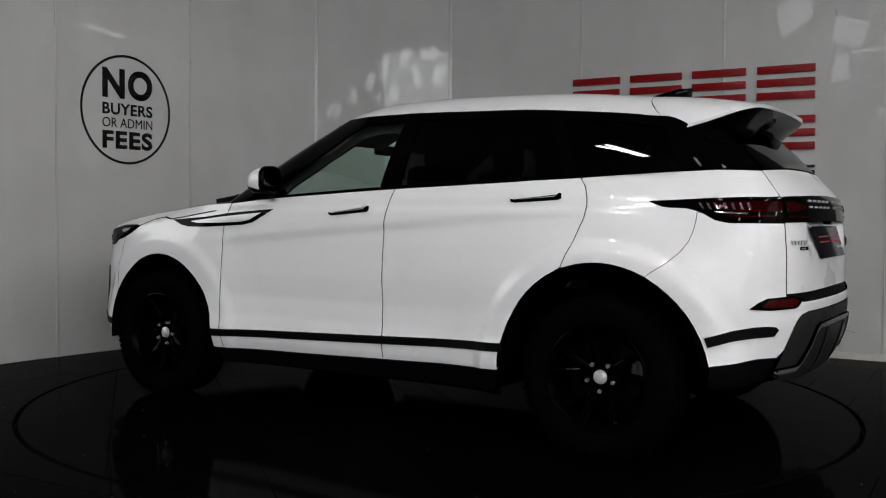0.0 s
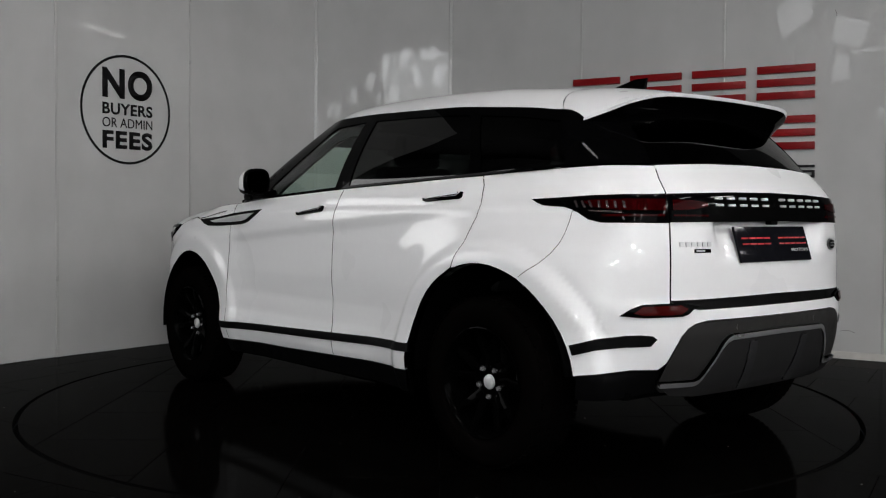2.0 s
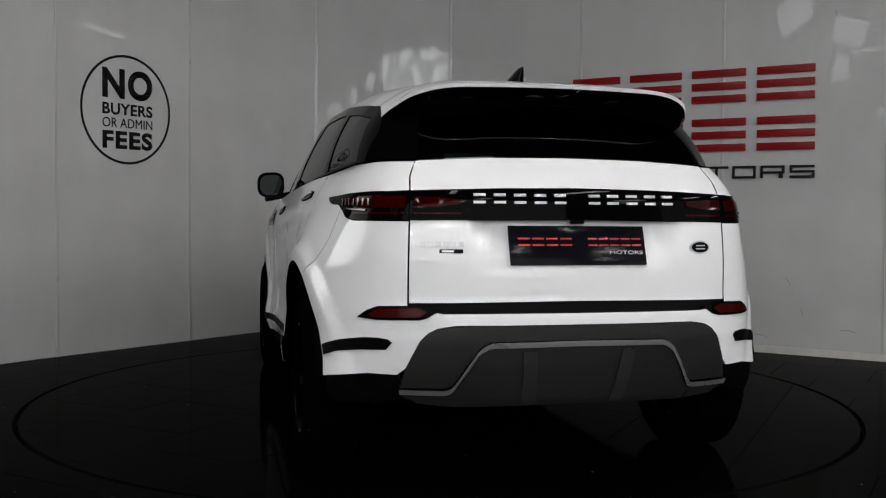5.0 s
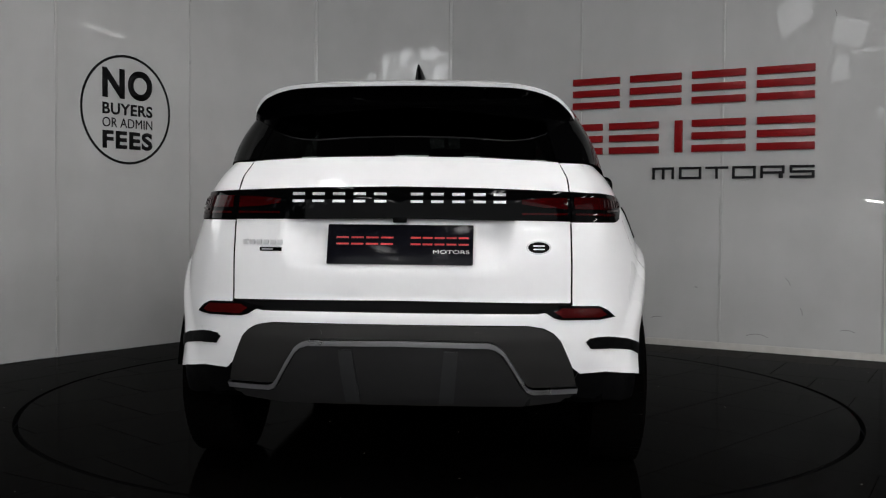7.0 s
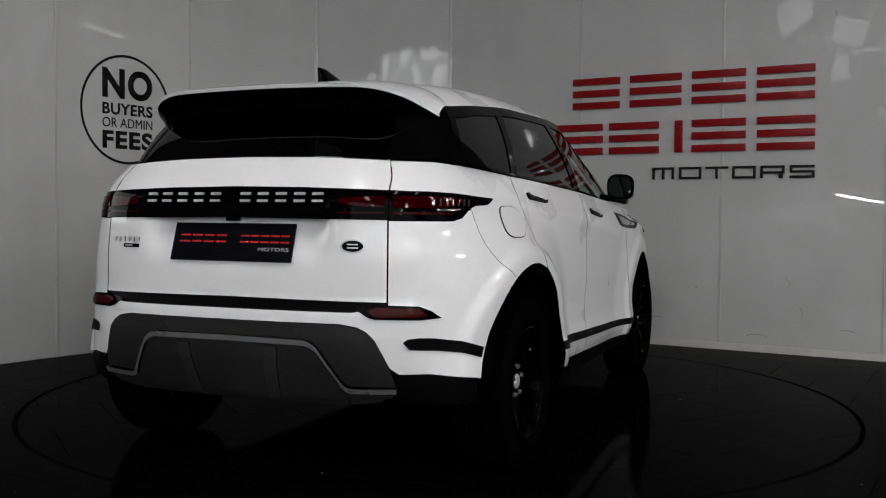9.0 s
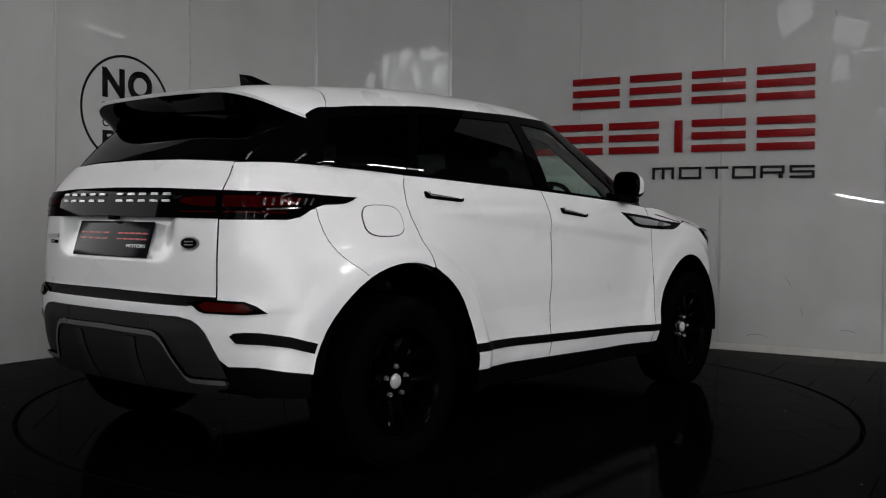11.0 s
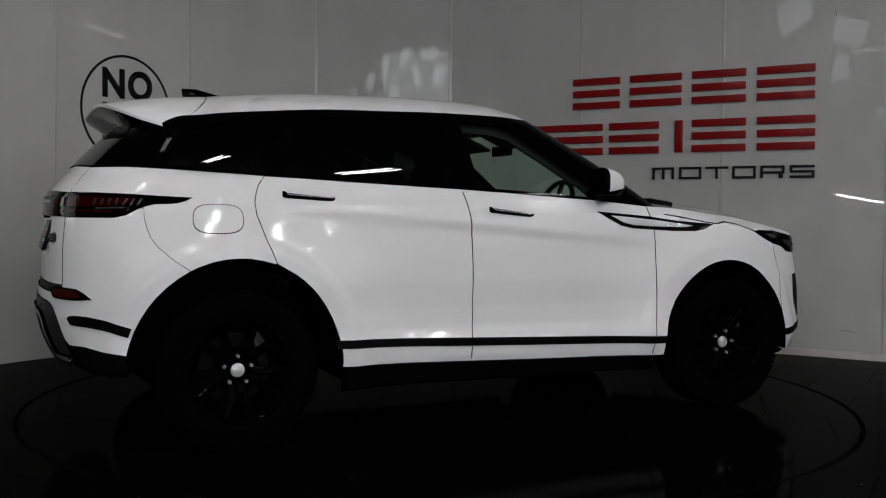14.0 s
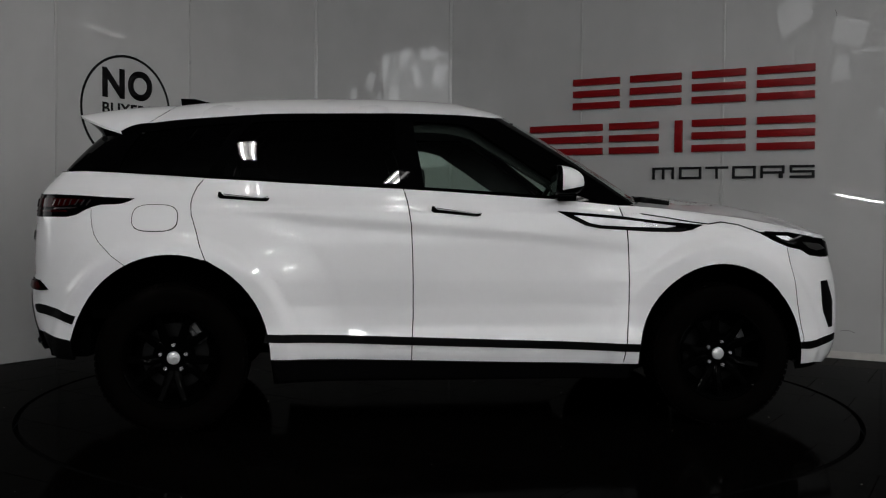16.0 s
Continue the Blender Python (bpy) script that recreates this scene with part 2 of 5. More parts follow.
def lay_tiles(parent, angle, inside, half_x, y0, y1, size=0.6):
    whole = None
    turn = pose(0, 0, 0, 0, 0, angle)
    n = int(half_x / size) + 2
    for i in range(-n, n):
        for j in range(-n, n):
            cx, cy = (i + 0.5) * size + (0.5 * size if j % 2 else 0), (j + 0.5) * size
            w = turn @ Vector((cx, cy, 0))
            if not inside and (abs(w.x) > half_x or not y0 < w.y < y1):
                continue
            if inside and math.hypot(cx, cy) > TABLE_R + size:
                continue
            plain_tile = math.hypot(cx, cy) + size * 0.72 < TABLE_R - 0.02 if inside else math.hypot(cx, cy) - size * 0.72 > TABLE_R + 0.02
            if plain_tile and whole is not None:
                ob = new("tile", whole)
                ob.parent, ob.matrix_local = parent, turn @ pose(cx, cy, 0)
                continue
            if plain_tile:
                bm = box(size - 0.004, size - 0.004, 0.0035, (0, 0, -0.00175), 0.0008, segments=1)
                ob = mesh_object("tile", bm, TILE, parent, smooth=False)
                ob.matrix_local = turn @ pose(cx, cy, 0)
                whole = ob.data
                continue
            bm = tile_mesh(cx, cy, size, 0.004, inside)
            if bm:
                mesh_object("tile", bm, TILE, parent, smooth=False).matrix_local = turn


# ---- the car ----
# car space: x forward, y to its left, z up, origin on the ground midway between the axles


def paint_material(name, colour):
    m = plain(name, colour, 0.3, coat=0.9, grain=0.012, size=30, ior=1.2)
    m.node_tree.nodes["Principled BSDF"].inputs["Coat Roughness"].default_value = 0.02
    return m


def glass_material(name, tint, gloss=1.0):
    """A coloured pane: clear body colour with a mirror-like skin that strengthens at grazing angles."""
    m = bpy.data.materials.new(name)
    m.use_nodes = True
    nt = m.node_tree
    nt.nodes.clear()
    out = nt.nodes.new("ShaderNodeOutputMaterial")
    clear = nt.nodes.new("ShaderNodeBsdfTransparent")
    clear.inputs[0].default_value = (*tint, 1)
    shine = nt.nodes.new("ShaderNodeBsdfGlossy")
    shine.inputs["Roughness"].default_value = 0.005
    shine.inputs["Color"].default_value = (gloss, gloss, gloss, 1)
    face = nt.nodes.new("ShaderNodeLayerWeight")
    face.inputs[0].default_value = 0.5
    power = nt.nodes.new("ShaderNodeMath")
    power.operation, power.inputs[1].default_value = "POWER", 5.0
    fres = nt.nodes.new("ShaderNodeMath")
    fres.operation, fres.inputs[1].default_value, fres.inputs[2].default_value = "MULTIPLY_ADD", 0.9, 0.045
    nt.links.new(face.outputs["Facing"], power.inputs[0])
    nt.links.new(power.outputs[0], fres.inputs[0])
    mix = nt.nodes.new("ShaderNodeMixShader")
    nt.links.new(fres.outputs[0], mix.inputs[0])
    nt.links.new(clear.outputs[0], mix.inputs[1])
    nt.links.new(shine.outputs[0], mix.inputs[2])
    nt.links.new(mix.outputs[0], out.inputs[0])
    return m


WHITE = paint_material("white_car_paint", (0.83, 0.83, 0.84))
GLOSS_BLACK = plain("gloss_black_trim", (0.001, 0.001, 0.0011), 0.03, grain=0.02, ior=1.10)
TRIM = plain("satin_black_plastic", (0.002, 0.002, 0.0022), 0.5, ior=1.12, bump=0.0004, size=300)
CLAD = plain("grey_bumper_plastic", (0.019, 0.0183, 0.018), 0.42, ior=1.3, bump=0.0003, size=300)
SILVER = plain("satin_silver_paint", (0.5, 0.5, 0.51), 0.28, metal=0.8)
CHROME = plain("bright_chrome", (0.75, 0.75, 0.77), 0.12, metal=1.0)
RUBBER = plain("tyre_rubber", (0.0016, 0.0014, 0.0013), 0.85, spec=0.0, grain=0.15, size=60, bump=0.001)
RIM = plain("gloss_black_alloy", (0.0008, 0.0008, 0.0008), 0.03, ior=1.06)
LETTER = plain("silver_letter", (0.62, 0.62, 0.63), 0.35, metal=0.35)
SKID = plain("satin_grey_skid_plate", (0.026, 0.0255, 0.026), 0.3, metal=0.3, ior=1.3)
SKID_SHEEN = plain("skid_sheen_grey", (0.045, 0.045, 0.047), 0.33, metal=0.5, ior=1.3)
DISC = plain("brake_steel", (0.0025, 0.0025, 0.0025), 0.4, metal=0.8)
CALIPER = plain("dull_grey_caliper", (0.03, 0.03, 0.03), 0.5)
MIRROR = plain("dark_mirror_glass", (0.009, 0.01, 0.0095), 0.02, metal=1.0)
RED_LENS = plain("red_lamp_lens", (0.02, 0.0004, 0.0007), 0.05, ior=1.15)
GLINT = plain("lens_glint_grey", (0.16, 0.13, 0.13), 0.2, metal=0.9)
ORANGE_LENS = plain("amber_red_reflector", (0.035, 0.0012, 0.0012), 0.15, ior=1.16)
CLEAR_GLASS = glass_material("green_tinted_glass", (0.74, 0.85, 0.79))
PRIVACY = glass_material("privacy_glass", (0.018, 0.019, 0.019), 0.7)
LEATHER = plain("black_leather", (0.006, 0.006, 0.006), 0.5, bump=0.0005, size=200)
LINING = plain("dark_headlining", (0.012, 0.012, 0.012), 0.8, size=120)
DARK = plain("underbody_black", (0.0015, 0.0015, 0.0015), 0.9, spec=0.0)
PLATE = plain("black_show_plate", (0.004, 0.004, 0.006), 0.12, ior=1.14)
PLATE_RED = plain("red_plate_print", (0.42, 0.012, 0.015), 0.4)


def spline(points, n=1200):
    """A smooth curve through the points, evenly sampled by length; it crosses the car's middle squarely."""
    p = np.array(points, float)
    flip = np.array((1, -1, 1))[:p.shape[1]]
    p = np.vstack([p[1] * flip if p[0][1] == 0 else 2 * p[0] - p[1], p, p[-2] * flip if p[-1][1] == 0 else 2 * p[-1] - p[-2]])
    out = []
    for i in range(1, len(p) - 2):
        t = np.linspace(0, 1, 60, endpoint=False)[:, None]
        a, b, c, d = p[i - 1], p[i], p[i + 1], p[i + 2]
        out.append(0.5 * (2 * b + (c - a) * t + (2 * a - 5 * b + 4 * c - d) * t ** 2 + (3 * b - a - 3 * c + d) * t ** 3))
    q = np.vstack(out + [p[-2:-1]])
    s = np.concatenate([[0], np.cumsum(np.linalg.norm(np.diff(q, axis=0), axis=1))])
    e = np.linspace(0, s[-1], n)
    return np.stack([np.interp(e, s, q[:, k]) for k in range(q.shape[1])], 1), e


def eased(xs, ys, sigma):
    """A function through the table, its corners softened over sigma metres."""
    g = np.linspace(min(xs) - 0.2, max(xs) + 0.2, 900)
    v = np.interp(g, xs, ys)
    step = g[1] - g[0]
    k = np.arange(-int(3 * sigma / step) - 1, int(3 * sigma / step) + 2) * step
    w = np.exp(-0.5 * (k / sigma) ** 2)
    v = np.convolve(np.pad(v, len(k) // 2, mode="edge"), w / w.sum(), mode="valid")
    return lambda x: np.interp(x, g, v)


def ease(x, a, b):
    t = np.clip((x - a) / (b - a), 0, 1)
    return t * t * (3 - 2 * t)


# plan outline of the left half, tail to nose
PLAN, ARC = spline([(-2.115, 0), (-2.106, 0.3), (-2.078, 0.52), (-2.02, 0.675), (-1.93, 0.775), (-1.76, 0.85), (-1.5, 0.89), (-1.2, 0.905), (-0.6, 0.916),
                    (0, 0.92), (0.6, 0.916), (1.0, 0.905), (1.34, 0.89), (1.65, 0.865), (1.85, 0.815), (1.99, 0.74), (2.08, 0.61), (2.13, 0.4),
                    (2.155, 0.2), (2.16, 0)])
TAN = np.gradient(PLAN, ARC, axis=0)
TAN = np.stack([np.convolve(np.pad(TAN[:, k], 10, mode="edge"), np.ones(21) / 21, mode="valid") for k in (0, 1)], 1)
TAN /= np.linalg.norm(TAN, axis=1)[:, None]
SIDE = eased([0.15, 0.30, 0.36, 0.42, 0.50, 0.60, 0.72, 0.9, 1.0, 1.055, 1.075, 1.12, 1.16, 1.20, 1.26],
             [-0.09, -0.03, -0.008, 0.0, -0.014, -0.018, -0.006, 0.0, -0.002, -0.008, -0.019, -0.03, -0.048, -0.072, -0.13], 0.007)
TAIL = eased([0.25, 0.303, 0.356, 0.43, 0.50, 0.59, 0.68, 0.69, 0.73, 0.74, 0.88, 0.995, 1.10, 1.126, 1.169, 1.213, 1.257],
             [-0.17, -0.12, -0.07, -0.033, -0.008, 0.008, 0.008, 0.004, -0.006, -0.006, -0.008, -0.016, -0.028, -0.038, -0.066, -0.108, -0.150], 0.010)
NOSE = eased([0.2, 0.245, 0.292, 0.377, 0.496, 0.622, 0.747, 0.831, 0.88, 0.93], [-0.12, -0.065, 0.0, 0.03, 0.04, 0.037, 0.015, -0.018, -0.03, -0.05], 0.02)
AXLE, HUB = 1.3405, 0.347
WING_TOP = eased([0.8, 1.0, 1.25, 1.55, 1.9, 2.1], [1.06, 1.035, 1.008, 0.966, 0.945, 0.935], 0.03)


def shell(u, z):
    """Points of the lower body's left half: u runs along the plan outline, z is the height."""
    u, z = np.asarray(u, float), np.asarray(z, float)
    x, y = np.interp(u, ARC, PLAN[:, 0]), np.interp(u, ARC, PLAN[:, 1])
    tx, ty = np.interp(u, ARC, TAN[:, 0]), np.interp(u, ARC, TAN[:, 1])
    nx, ny = -ty, tx
    w = nx ** 2
    off = (1 - w) * SIDE(z) + w * np.where(nx < 0, TAIL(z), NOSE(z))
    for xw, a in ((-AXLE, 1.3), (AXLE, 0.85)):
        r = np.hypot(x - xw, z - HUB)
        off = off + a * (1 - w) * (0.036 * (1 - ease(r, 0.48, 0.84)) + 0.017 * (1 - ease(r, 0.535, 0.605)))
    # the rear shoulders draw in above the flares
    off = off - 0.028 * (1 - ease(x, -1.55, -0.75)) * ease(z, 0.82, 1.09) * (1 - w) - 0.012 * (1 - ease(x, -1.55, -0.75)) * ease(z, 1.09, 1.24) * (1 - w)
    # the bonnet's flanks lean in above the wing line
    off = off - 1.25 * np.maximum(z - WING_TOP(x), 0) * ease(x, 0.95, 1.35) * (1 - 0.6 * w)
    # the crease along the doors: a narrow face turned down below it
    zc = 0.985 - 0.082 * x
    off = off - 0.010 * (1 - ease(z, zc - 0.055, zc + 0.005)) * ease(z, zc - 0.30, zc - 0.05) * ease(x, -1.5, -1.1) * (1 - ease(x, 0.7, 1.0))
    return np.stack([x + nx * off, y + ny * off, z], 1)


def gate_shell(u, z):
    """The tail with the scoop round the plate."""
    p = shell(u, z)
    p[:, 0] += 0.05 * (1 - ease(p[:, 1], 0.32, 0.43)) * ease(p[:, 2], 0.83, 1.0) * (1 - ease(p[:, 2], 1.024, 1.05)) * (p[:, 0] < 0)
    return p


def u_x(x):
    """u on the flank at x."""
    k = (PLAN[:, 1] > 0.5) & (np.abs(PLAN[:, 0]) < 2.12)
    return float(np.interp(x, PLAN[k, 0], ARC[k]))


def u_tail(y):
    """u on the tail at y."""
    k = PLAN[:, 0] < -1.75
    return float(np.interp(y, PLAN[k, 1], ARC[k]))


# the cabin: foot of the glass and its top edge, tail to windscreen
FOOT, CAB = spline([(-1.970, 0, 1.262), (-1.958, 0.3, 1.258), (-1.91, 0.545, 1.247), (-1.835, 0.638, 1.245), (-1.74, 0.705, 1.243), (-1.6, 0.749, 1.236), (-1.36, 0.788, 1.22),
                    (-0.9, 0.832, 1.196), (-0.25, 0.856, 1.168), (0.3, 0.852, 1.136), (0.84, 0.83, 1.098), (0.99, 0.70, 1.10), (1.07, 0.4, 1.12), (1.10, 0, 1.125)])
TOPS = [(-1.60, 0, 1.585), (-1.60, 0.25, 1.58), (-1.60, 0.46, 1.55), (-1.60, 0.555, 1.515), (-1.58, 0.612, 1.483), (-1.50, 0.634, 1.476), (-1.36, 0.652, 1.497), (-0.9, 0.668, 1.535),
        (-0.25, 0.672, 1.549), (0.06, 0.664, 1.546), (0.24, 0.605, 1.540), (0.30, 0.5, 1.553), (0.355, 0.28, 1.563), (0.375, 0, 1.566)]
FEET = [(-1.970, 0), (-1.958, 0.3), (-1.91, 0.545), (-1.835, 0.638), (-1.74, 0.705), (-1.6, 0.749), (-1.36, 0.788), (-0.9, 0.832), (-0.25, 0.856), (0.3, 0.852), (0.84, 0.83), (0.99, 0.70),
        (1.07, 0.4), (1.10, 0)]
KNOT = [float(CAB[np.argmin((FOOT[:, 0] - a) ** 2 + (FOOT[:, 1] - b) ** 2)]) for a, b in FEET]
KNOT[0], KNOT[-1] = 0.0, float(CAB[-1])


def _tops():
    fine = np.linspace(0, CAB[-1], 1200)
    t = np.array(TOPS)
    v = np.stack([np.interp(fine, KNOT, t[:, k]) for k in range(3)], 1)
    k = np.exp(-0.5 * (np.arange(-60, 61) / 20.0) ** 2)
    k /= k.sum()
    pad = np.vstack([v[60:0:-1] * (1, -1, 1), v, v[-2:-62:-1] * (1, -1, 1)])
    return np.stack([np.convolve(pad[:, i], k, mode="valid") for i in range(3)], 1)


TOPLINE = _tops()
RISE = 0.45


def cabin(u, w):
    """Points of the cabin's left half: u along the foot of the glass, w from 0 at the foot to RISE at the roof."""
    u, v = np.asarray(u, float), np.asarray(w, float) / RISE
    f = np.stack([np.interp(u, CAB, FOOT[:, k]) for k in range(3)], 1)
    t = np.stack([np.interp(u, CAB, TOPLINE[:, k]) for k in range(3)], 1)
    d = np.stack([np.interp(u, CAB, g) for g in np.gradient(FOOT, CAB, axis=0).T[:2]], 1)
    d /= np.linalg.norm(d, axis=1)[:, None] + 1e-9
    bow = 0.022 * 4 * v * (1 - v)
    p = f + (t - f) * v[:, None]
    p[:, 0] += -d[:, 1] * bow
    p[:, 1] += d[:, 0] * bow
    return p


def cab_xz(x, z):
    """The cabin's u, w at a place on its side."""
    u = float(np.interp(x, FOOT[150:1050, 0], CAB[150:1050]))
    w = 0.2
    for _ in range(60):
        f = np.array([np.interp(u, CAB, FOOT[:, k]) for k in range(3)])
        t = np.array([np.interp(u, CAB, TOPLINE[:, k]) for k in range(3)])
        v = (z - f[2]) / (t[2] - f[2])
        u += 0.7 * (x - (f[0] + (t[0] - f[0]) * v))
        w = v * RISE
    return (u, w)


def dense(outline, step):
    out = []
    for (a, b), (c, d) in zip(outline, outline[1:] + outline[:1]):
        n = max(1, int(math.hypot(c - a, d - b) / step))
        out += [(a + (c - a) * i / n, b + (d - b) * i / n) for i in range(n)]
    return out


def inset(outline, d):
    area = sum(a * q - c * b for (a, b), (c, q) in zip(outline, outline[1:] + outline[:1]))
    if area < 0:
        outline = outline[::-1]
    if not d:
        return outline
    n = len(outline)
    out = []
    for i in range(n):
        (a, b), (c, e), (f, g) = outline[i - 1], outline[i], outline[(i + 1) % n]
        t1, t2 = Vector((c - a, e - b)), Vector((f - c, g - e))
        t1 = t1.normalized() if t1.length > 1e-9 else t2.normalized()
        t2 = t2.normalized() if t2.length > 1e-9 else t1
        m = Vector((-t1.y - t2.y, t1.x + t2.x))
        m = m.normalized() * (d / max(0.5, math.sqrt(max(0.0, (1 + t1.dot(t2)) / 2)))) if m.length > 1e-6 else Vector((0, 0))
        # edges on the middle line stay there
        out.append((c if c < 1e-6 or abs(c - ARC[-1]) < 1e-6 else c + m.x, e + m.y))
    return out


def patch(name, surf, outline, mat, parent, lift=0.0, thick=0.014, gap=0.0, step=0.035, sides="L", label=""):
    """A shaped panel lying on a surface: its outline in the surface's u and height, lifted and given thickness.
    sides: L, R or both as one piece (LR)."""
    loop = dense(inset(outline, gap), step)
    a = np.array(loop)
    b = np.roll(a, -1, axis=0)
    lo, hi = a.min(0), a.max(0)
    g = np.stack(np.meshgrid(np.arange(lo[0], hi[0], step), np.arange(lo[1], hi[1], step)), -1).reshape(-1, 2)
    if len(g):
        e = b - a
        rel = g[:, None] - a[None]
        t = np.clip((rel * e).sum(2) / ((e ** 2).sum(1) + 1e-12), 0, 1)
        near = np.linalg.norm(rel - e[None] * t[..., None], axis=2).min(1) > 0.45 * step
        cross = ((a[None, :, 1] > g[:, None, 1]) != (b[None, :, 1] > g[:, None, 1])) & (
            g[:, None, 0] < a[None, :, 0] + (g[:, None, 1] - a[None, :, 1]) * e[None, :, 0] / np.where(np.abs(e[None, :, 1]) < 1e-12, 1e-12, e[None, :, 1]))
        g = g[near & (cross.sum(1) % 2 == 1)]
    n = len(a)
    pts = [Vector(p) for p in a] + [Vector(p) for p in g]
    from mathutils.geometry import delaunay_2d_cdt
    co, _, tris, _, _, _ = delaunay_2d_cdt(pts, [(i, (i + 1) % n) for i in range(n)], [], 1, 1e-6)
    uv = np.array([tuple(c) for c in co])
    h = 0.006

    def placed(q):
        p = surf(q[:, 0], q[:, 1])
        du = surf(q[:, 0] + h, q[:, 1]) - surf(q[:, 0] - h, q[:, 1])
        dz = surf(q[:, 0], q[:, 1] + h) - surf(q[:, 0], q[:, 1] - h)
        nn = np.cross(dz, du)
        nn /= np.linalg.norm(nn, axis=1)[:, None] + 1e-12
        return p, nn

    p, nn = placed(uv)
    rp, rn = placed(a)
    top, edge, low = p + nn * lift, rp + rn * lift, rp + rn * (lift - thick)
    out_dir = np.cross(np.roll(edge, -1, 0) - np.roll(edge, 1, 0), rn)
    out_dir /= np.linalg.norm(out_dir, axis=1)[:, None] + 1e-12
    verts, faces, normals = [], [], []
    for flip in [s for s in "LR" if s in sides]:
        k = np.array((1, 1 if flip == "L" else -1, 1))
        base = len(verts)
        verts += [tuple(v) for v in np.vstack([top, edge, low]) * k]
        normals += [tuple(v) for v in np.vstack([nn, out_dir, out_dir]) * k]
        m = len(top)
        for t3 in tris:
            i, j, q = t3[:3]
            area = (uv[j][0] - uv[i][0]) * (uv[q][1] - uv[i][1]) - (uv[q][0] - uv[i][0]) * (uv[j][1] - uv[i][1])
            f = (i, j, q) if (area < 0) == (flip == "L") else (i, q, j)
            faces.append(tuple(base + v for v in f))
        for i in range(n):
            j = (i + 1) % n
            if abs(edge[i][1]) < 0.004 and abs(edge[j][1]) < 0.004:
                continue
            f = (m + i, m + j, m + n + j, m + n + i)
            faces.append(tuple(base + v for v in (f if flip == "L" else f[::-1])))
    me = bpy.data.meshes.new(name)
    me.from_pydata(verts, [], faces)
    me.materials.append(mat)
    me.polygons.foreach_set("use_smooth", [True] * len(me.polygons))
    me.normals_split_custom_set_from_vertices(normals)
    ob = new(name, me)
    ob.parent = parent
    if label:
        ob["label"] = label
    return ob


def sheet(rows, closed=False):
    """A quad sheet through rows of points."""
    bm = bmesh.new()
    vs = [[bm.verts.new(tuple(map(float, p))) for p in r] for r in rows]
    for r, s in zip(vs, vs[1:]):
        for i in range(len(r) - (0 if closed else 1)):
            j = (i + 1) % len(r)
            bm.faces.new((r[i], r[j], s[j], s[i]))
    bmesh.ops.remove_doubles(bm, verts=bm.verts, dist=1e-5)
    bmesh.ops.recalc_face_normals(bm, faces=bm.faces[:])
    return bm


def lathe(profile, n=64, axis="Y"):
    """A turned shape round y from (radius, y) pairs, closed on itself."""
    rows = [[(r * math.cos(2 * math.pi * i / n), y, r * math.sin(2 * math.pi * i / n)) for i in range(n)] for r, y in profile]
    return sheet(rows, closed=True)


def sx(points):
    """Outline points given as x, z on the flank."""
    return [(u_x(x), z) for x, z in points]


def st(points):
    """Outline points given as y, z on the tail."""
    return [(u_tail(y), z) for y, z in points]


def arch(xc, a, b, z0, z1, n=26):
    """The wheel opening from its rear foot to its front foot, over the top."""
    t0 = math.asin(max(-1, min(1, (z0 - HUB) / b)))
    t1 = math.asin(max(-1, min(1, (z1 - HUB) / b)))
    ts = [math.pi - t0 + (t1 - math.pi + t0) * i / n for i in range(n + 1)]
    return [(xc + a * math.cos(t), HUB + b * math.sin(t)) for t in ts]


REAR_ARCH = arch(-AXLE, 0.458, 0.497, 0.436, 0.349)
FRONT_ARCH = arch(AXLE, 0.428, 0.458, 0.307, 0.30)
BELT = [(-1.83, 1.238), (-1.622, 1.231), (-1.363, 1.218), (-1.206, 1.208), (-1.0, 1.199), (-0.835, 1.19), (-0.565, 1.178), (-0.255, 1.165), (-0.015, 1.152), (0.266, 1.136),
        (0.508, 1.122), (0.813, 1.095)]
DOOR_SEAM = [(-0.255, 1.165), (-0.235, 1.094), (-0.218, 0.985), (-0.211, 0.849), (-0.208, 0.712), (-0.206, 0.548), (-0.211, 0.438), (-0.213, 0.332)]
REAR_SEAM = [(-1.206, 1.208), (-1.24, 1.165), (-1.258, 1.115), (-1.263, 1.084), (-1.258, 1.031), (-1.24, 0.978), (-1.214, 0.898), (-1.183, 0.819)]
FRONT_SEAM = [(0.813, 1.095), (0.828, 1.048), (0.852, 0.978), (0.86, 0.852), (0.862, 0.711), (0.856, 0.542), (0.846, 0.415), (0.833, 0.308)]
BUMPER_SEAM = [(-1.736, 1.059), (-1.732, 1.02), (-1.721, 0.975), (-1.705, 0.935), (-1.676, 0.895), (-1.62, 0.845), (-1.545, 0.792)]


def along(line, x0, x1):
    return [p for p in line if x0 - 1e-6 <= p[0] <= x1 + 1e-6]


car = tagged(new("car"), "white compact SUV with black alloy wheels and dark tinted windows", "car")


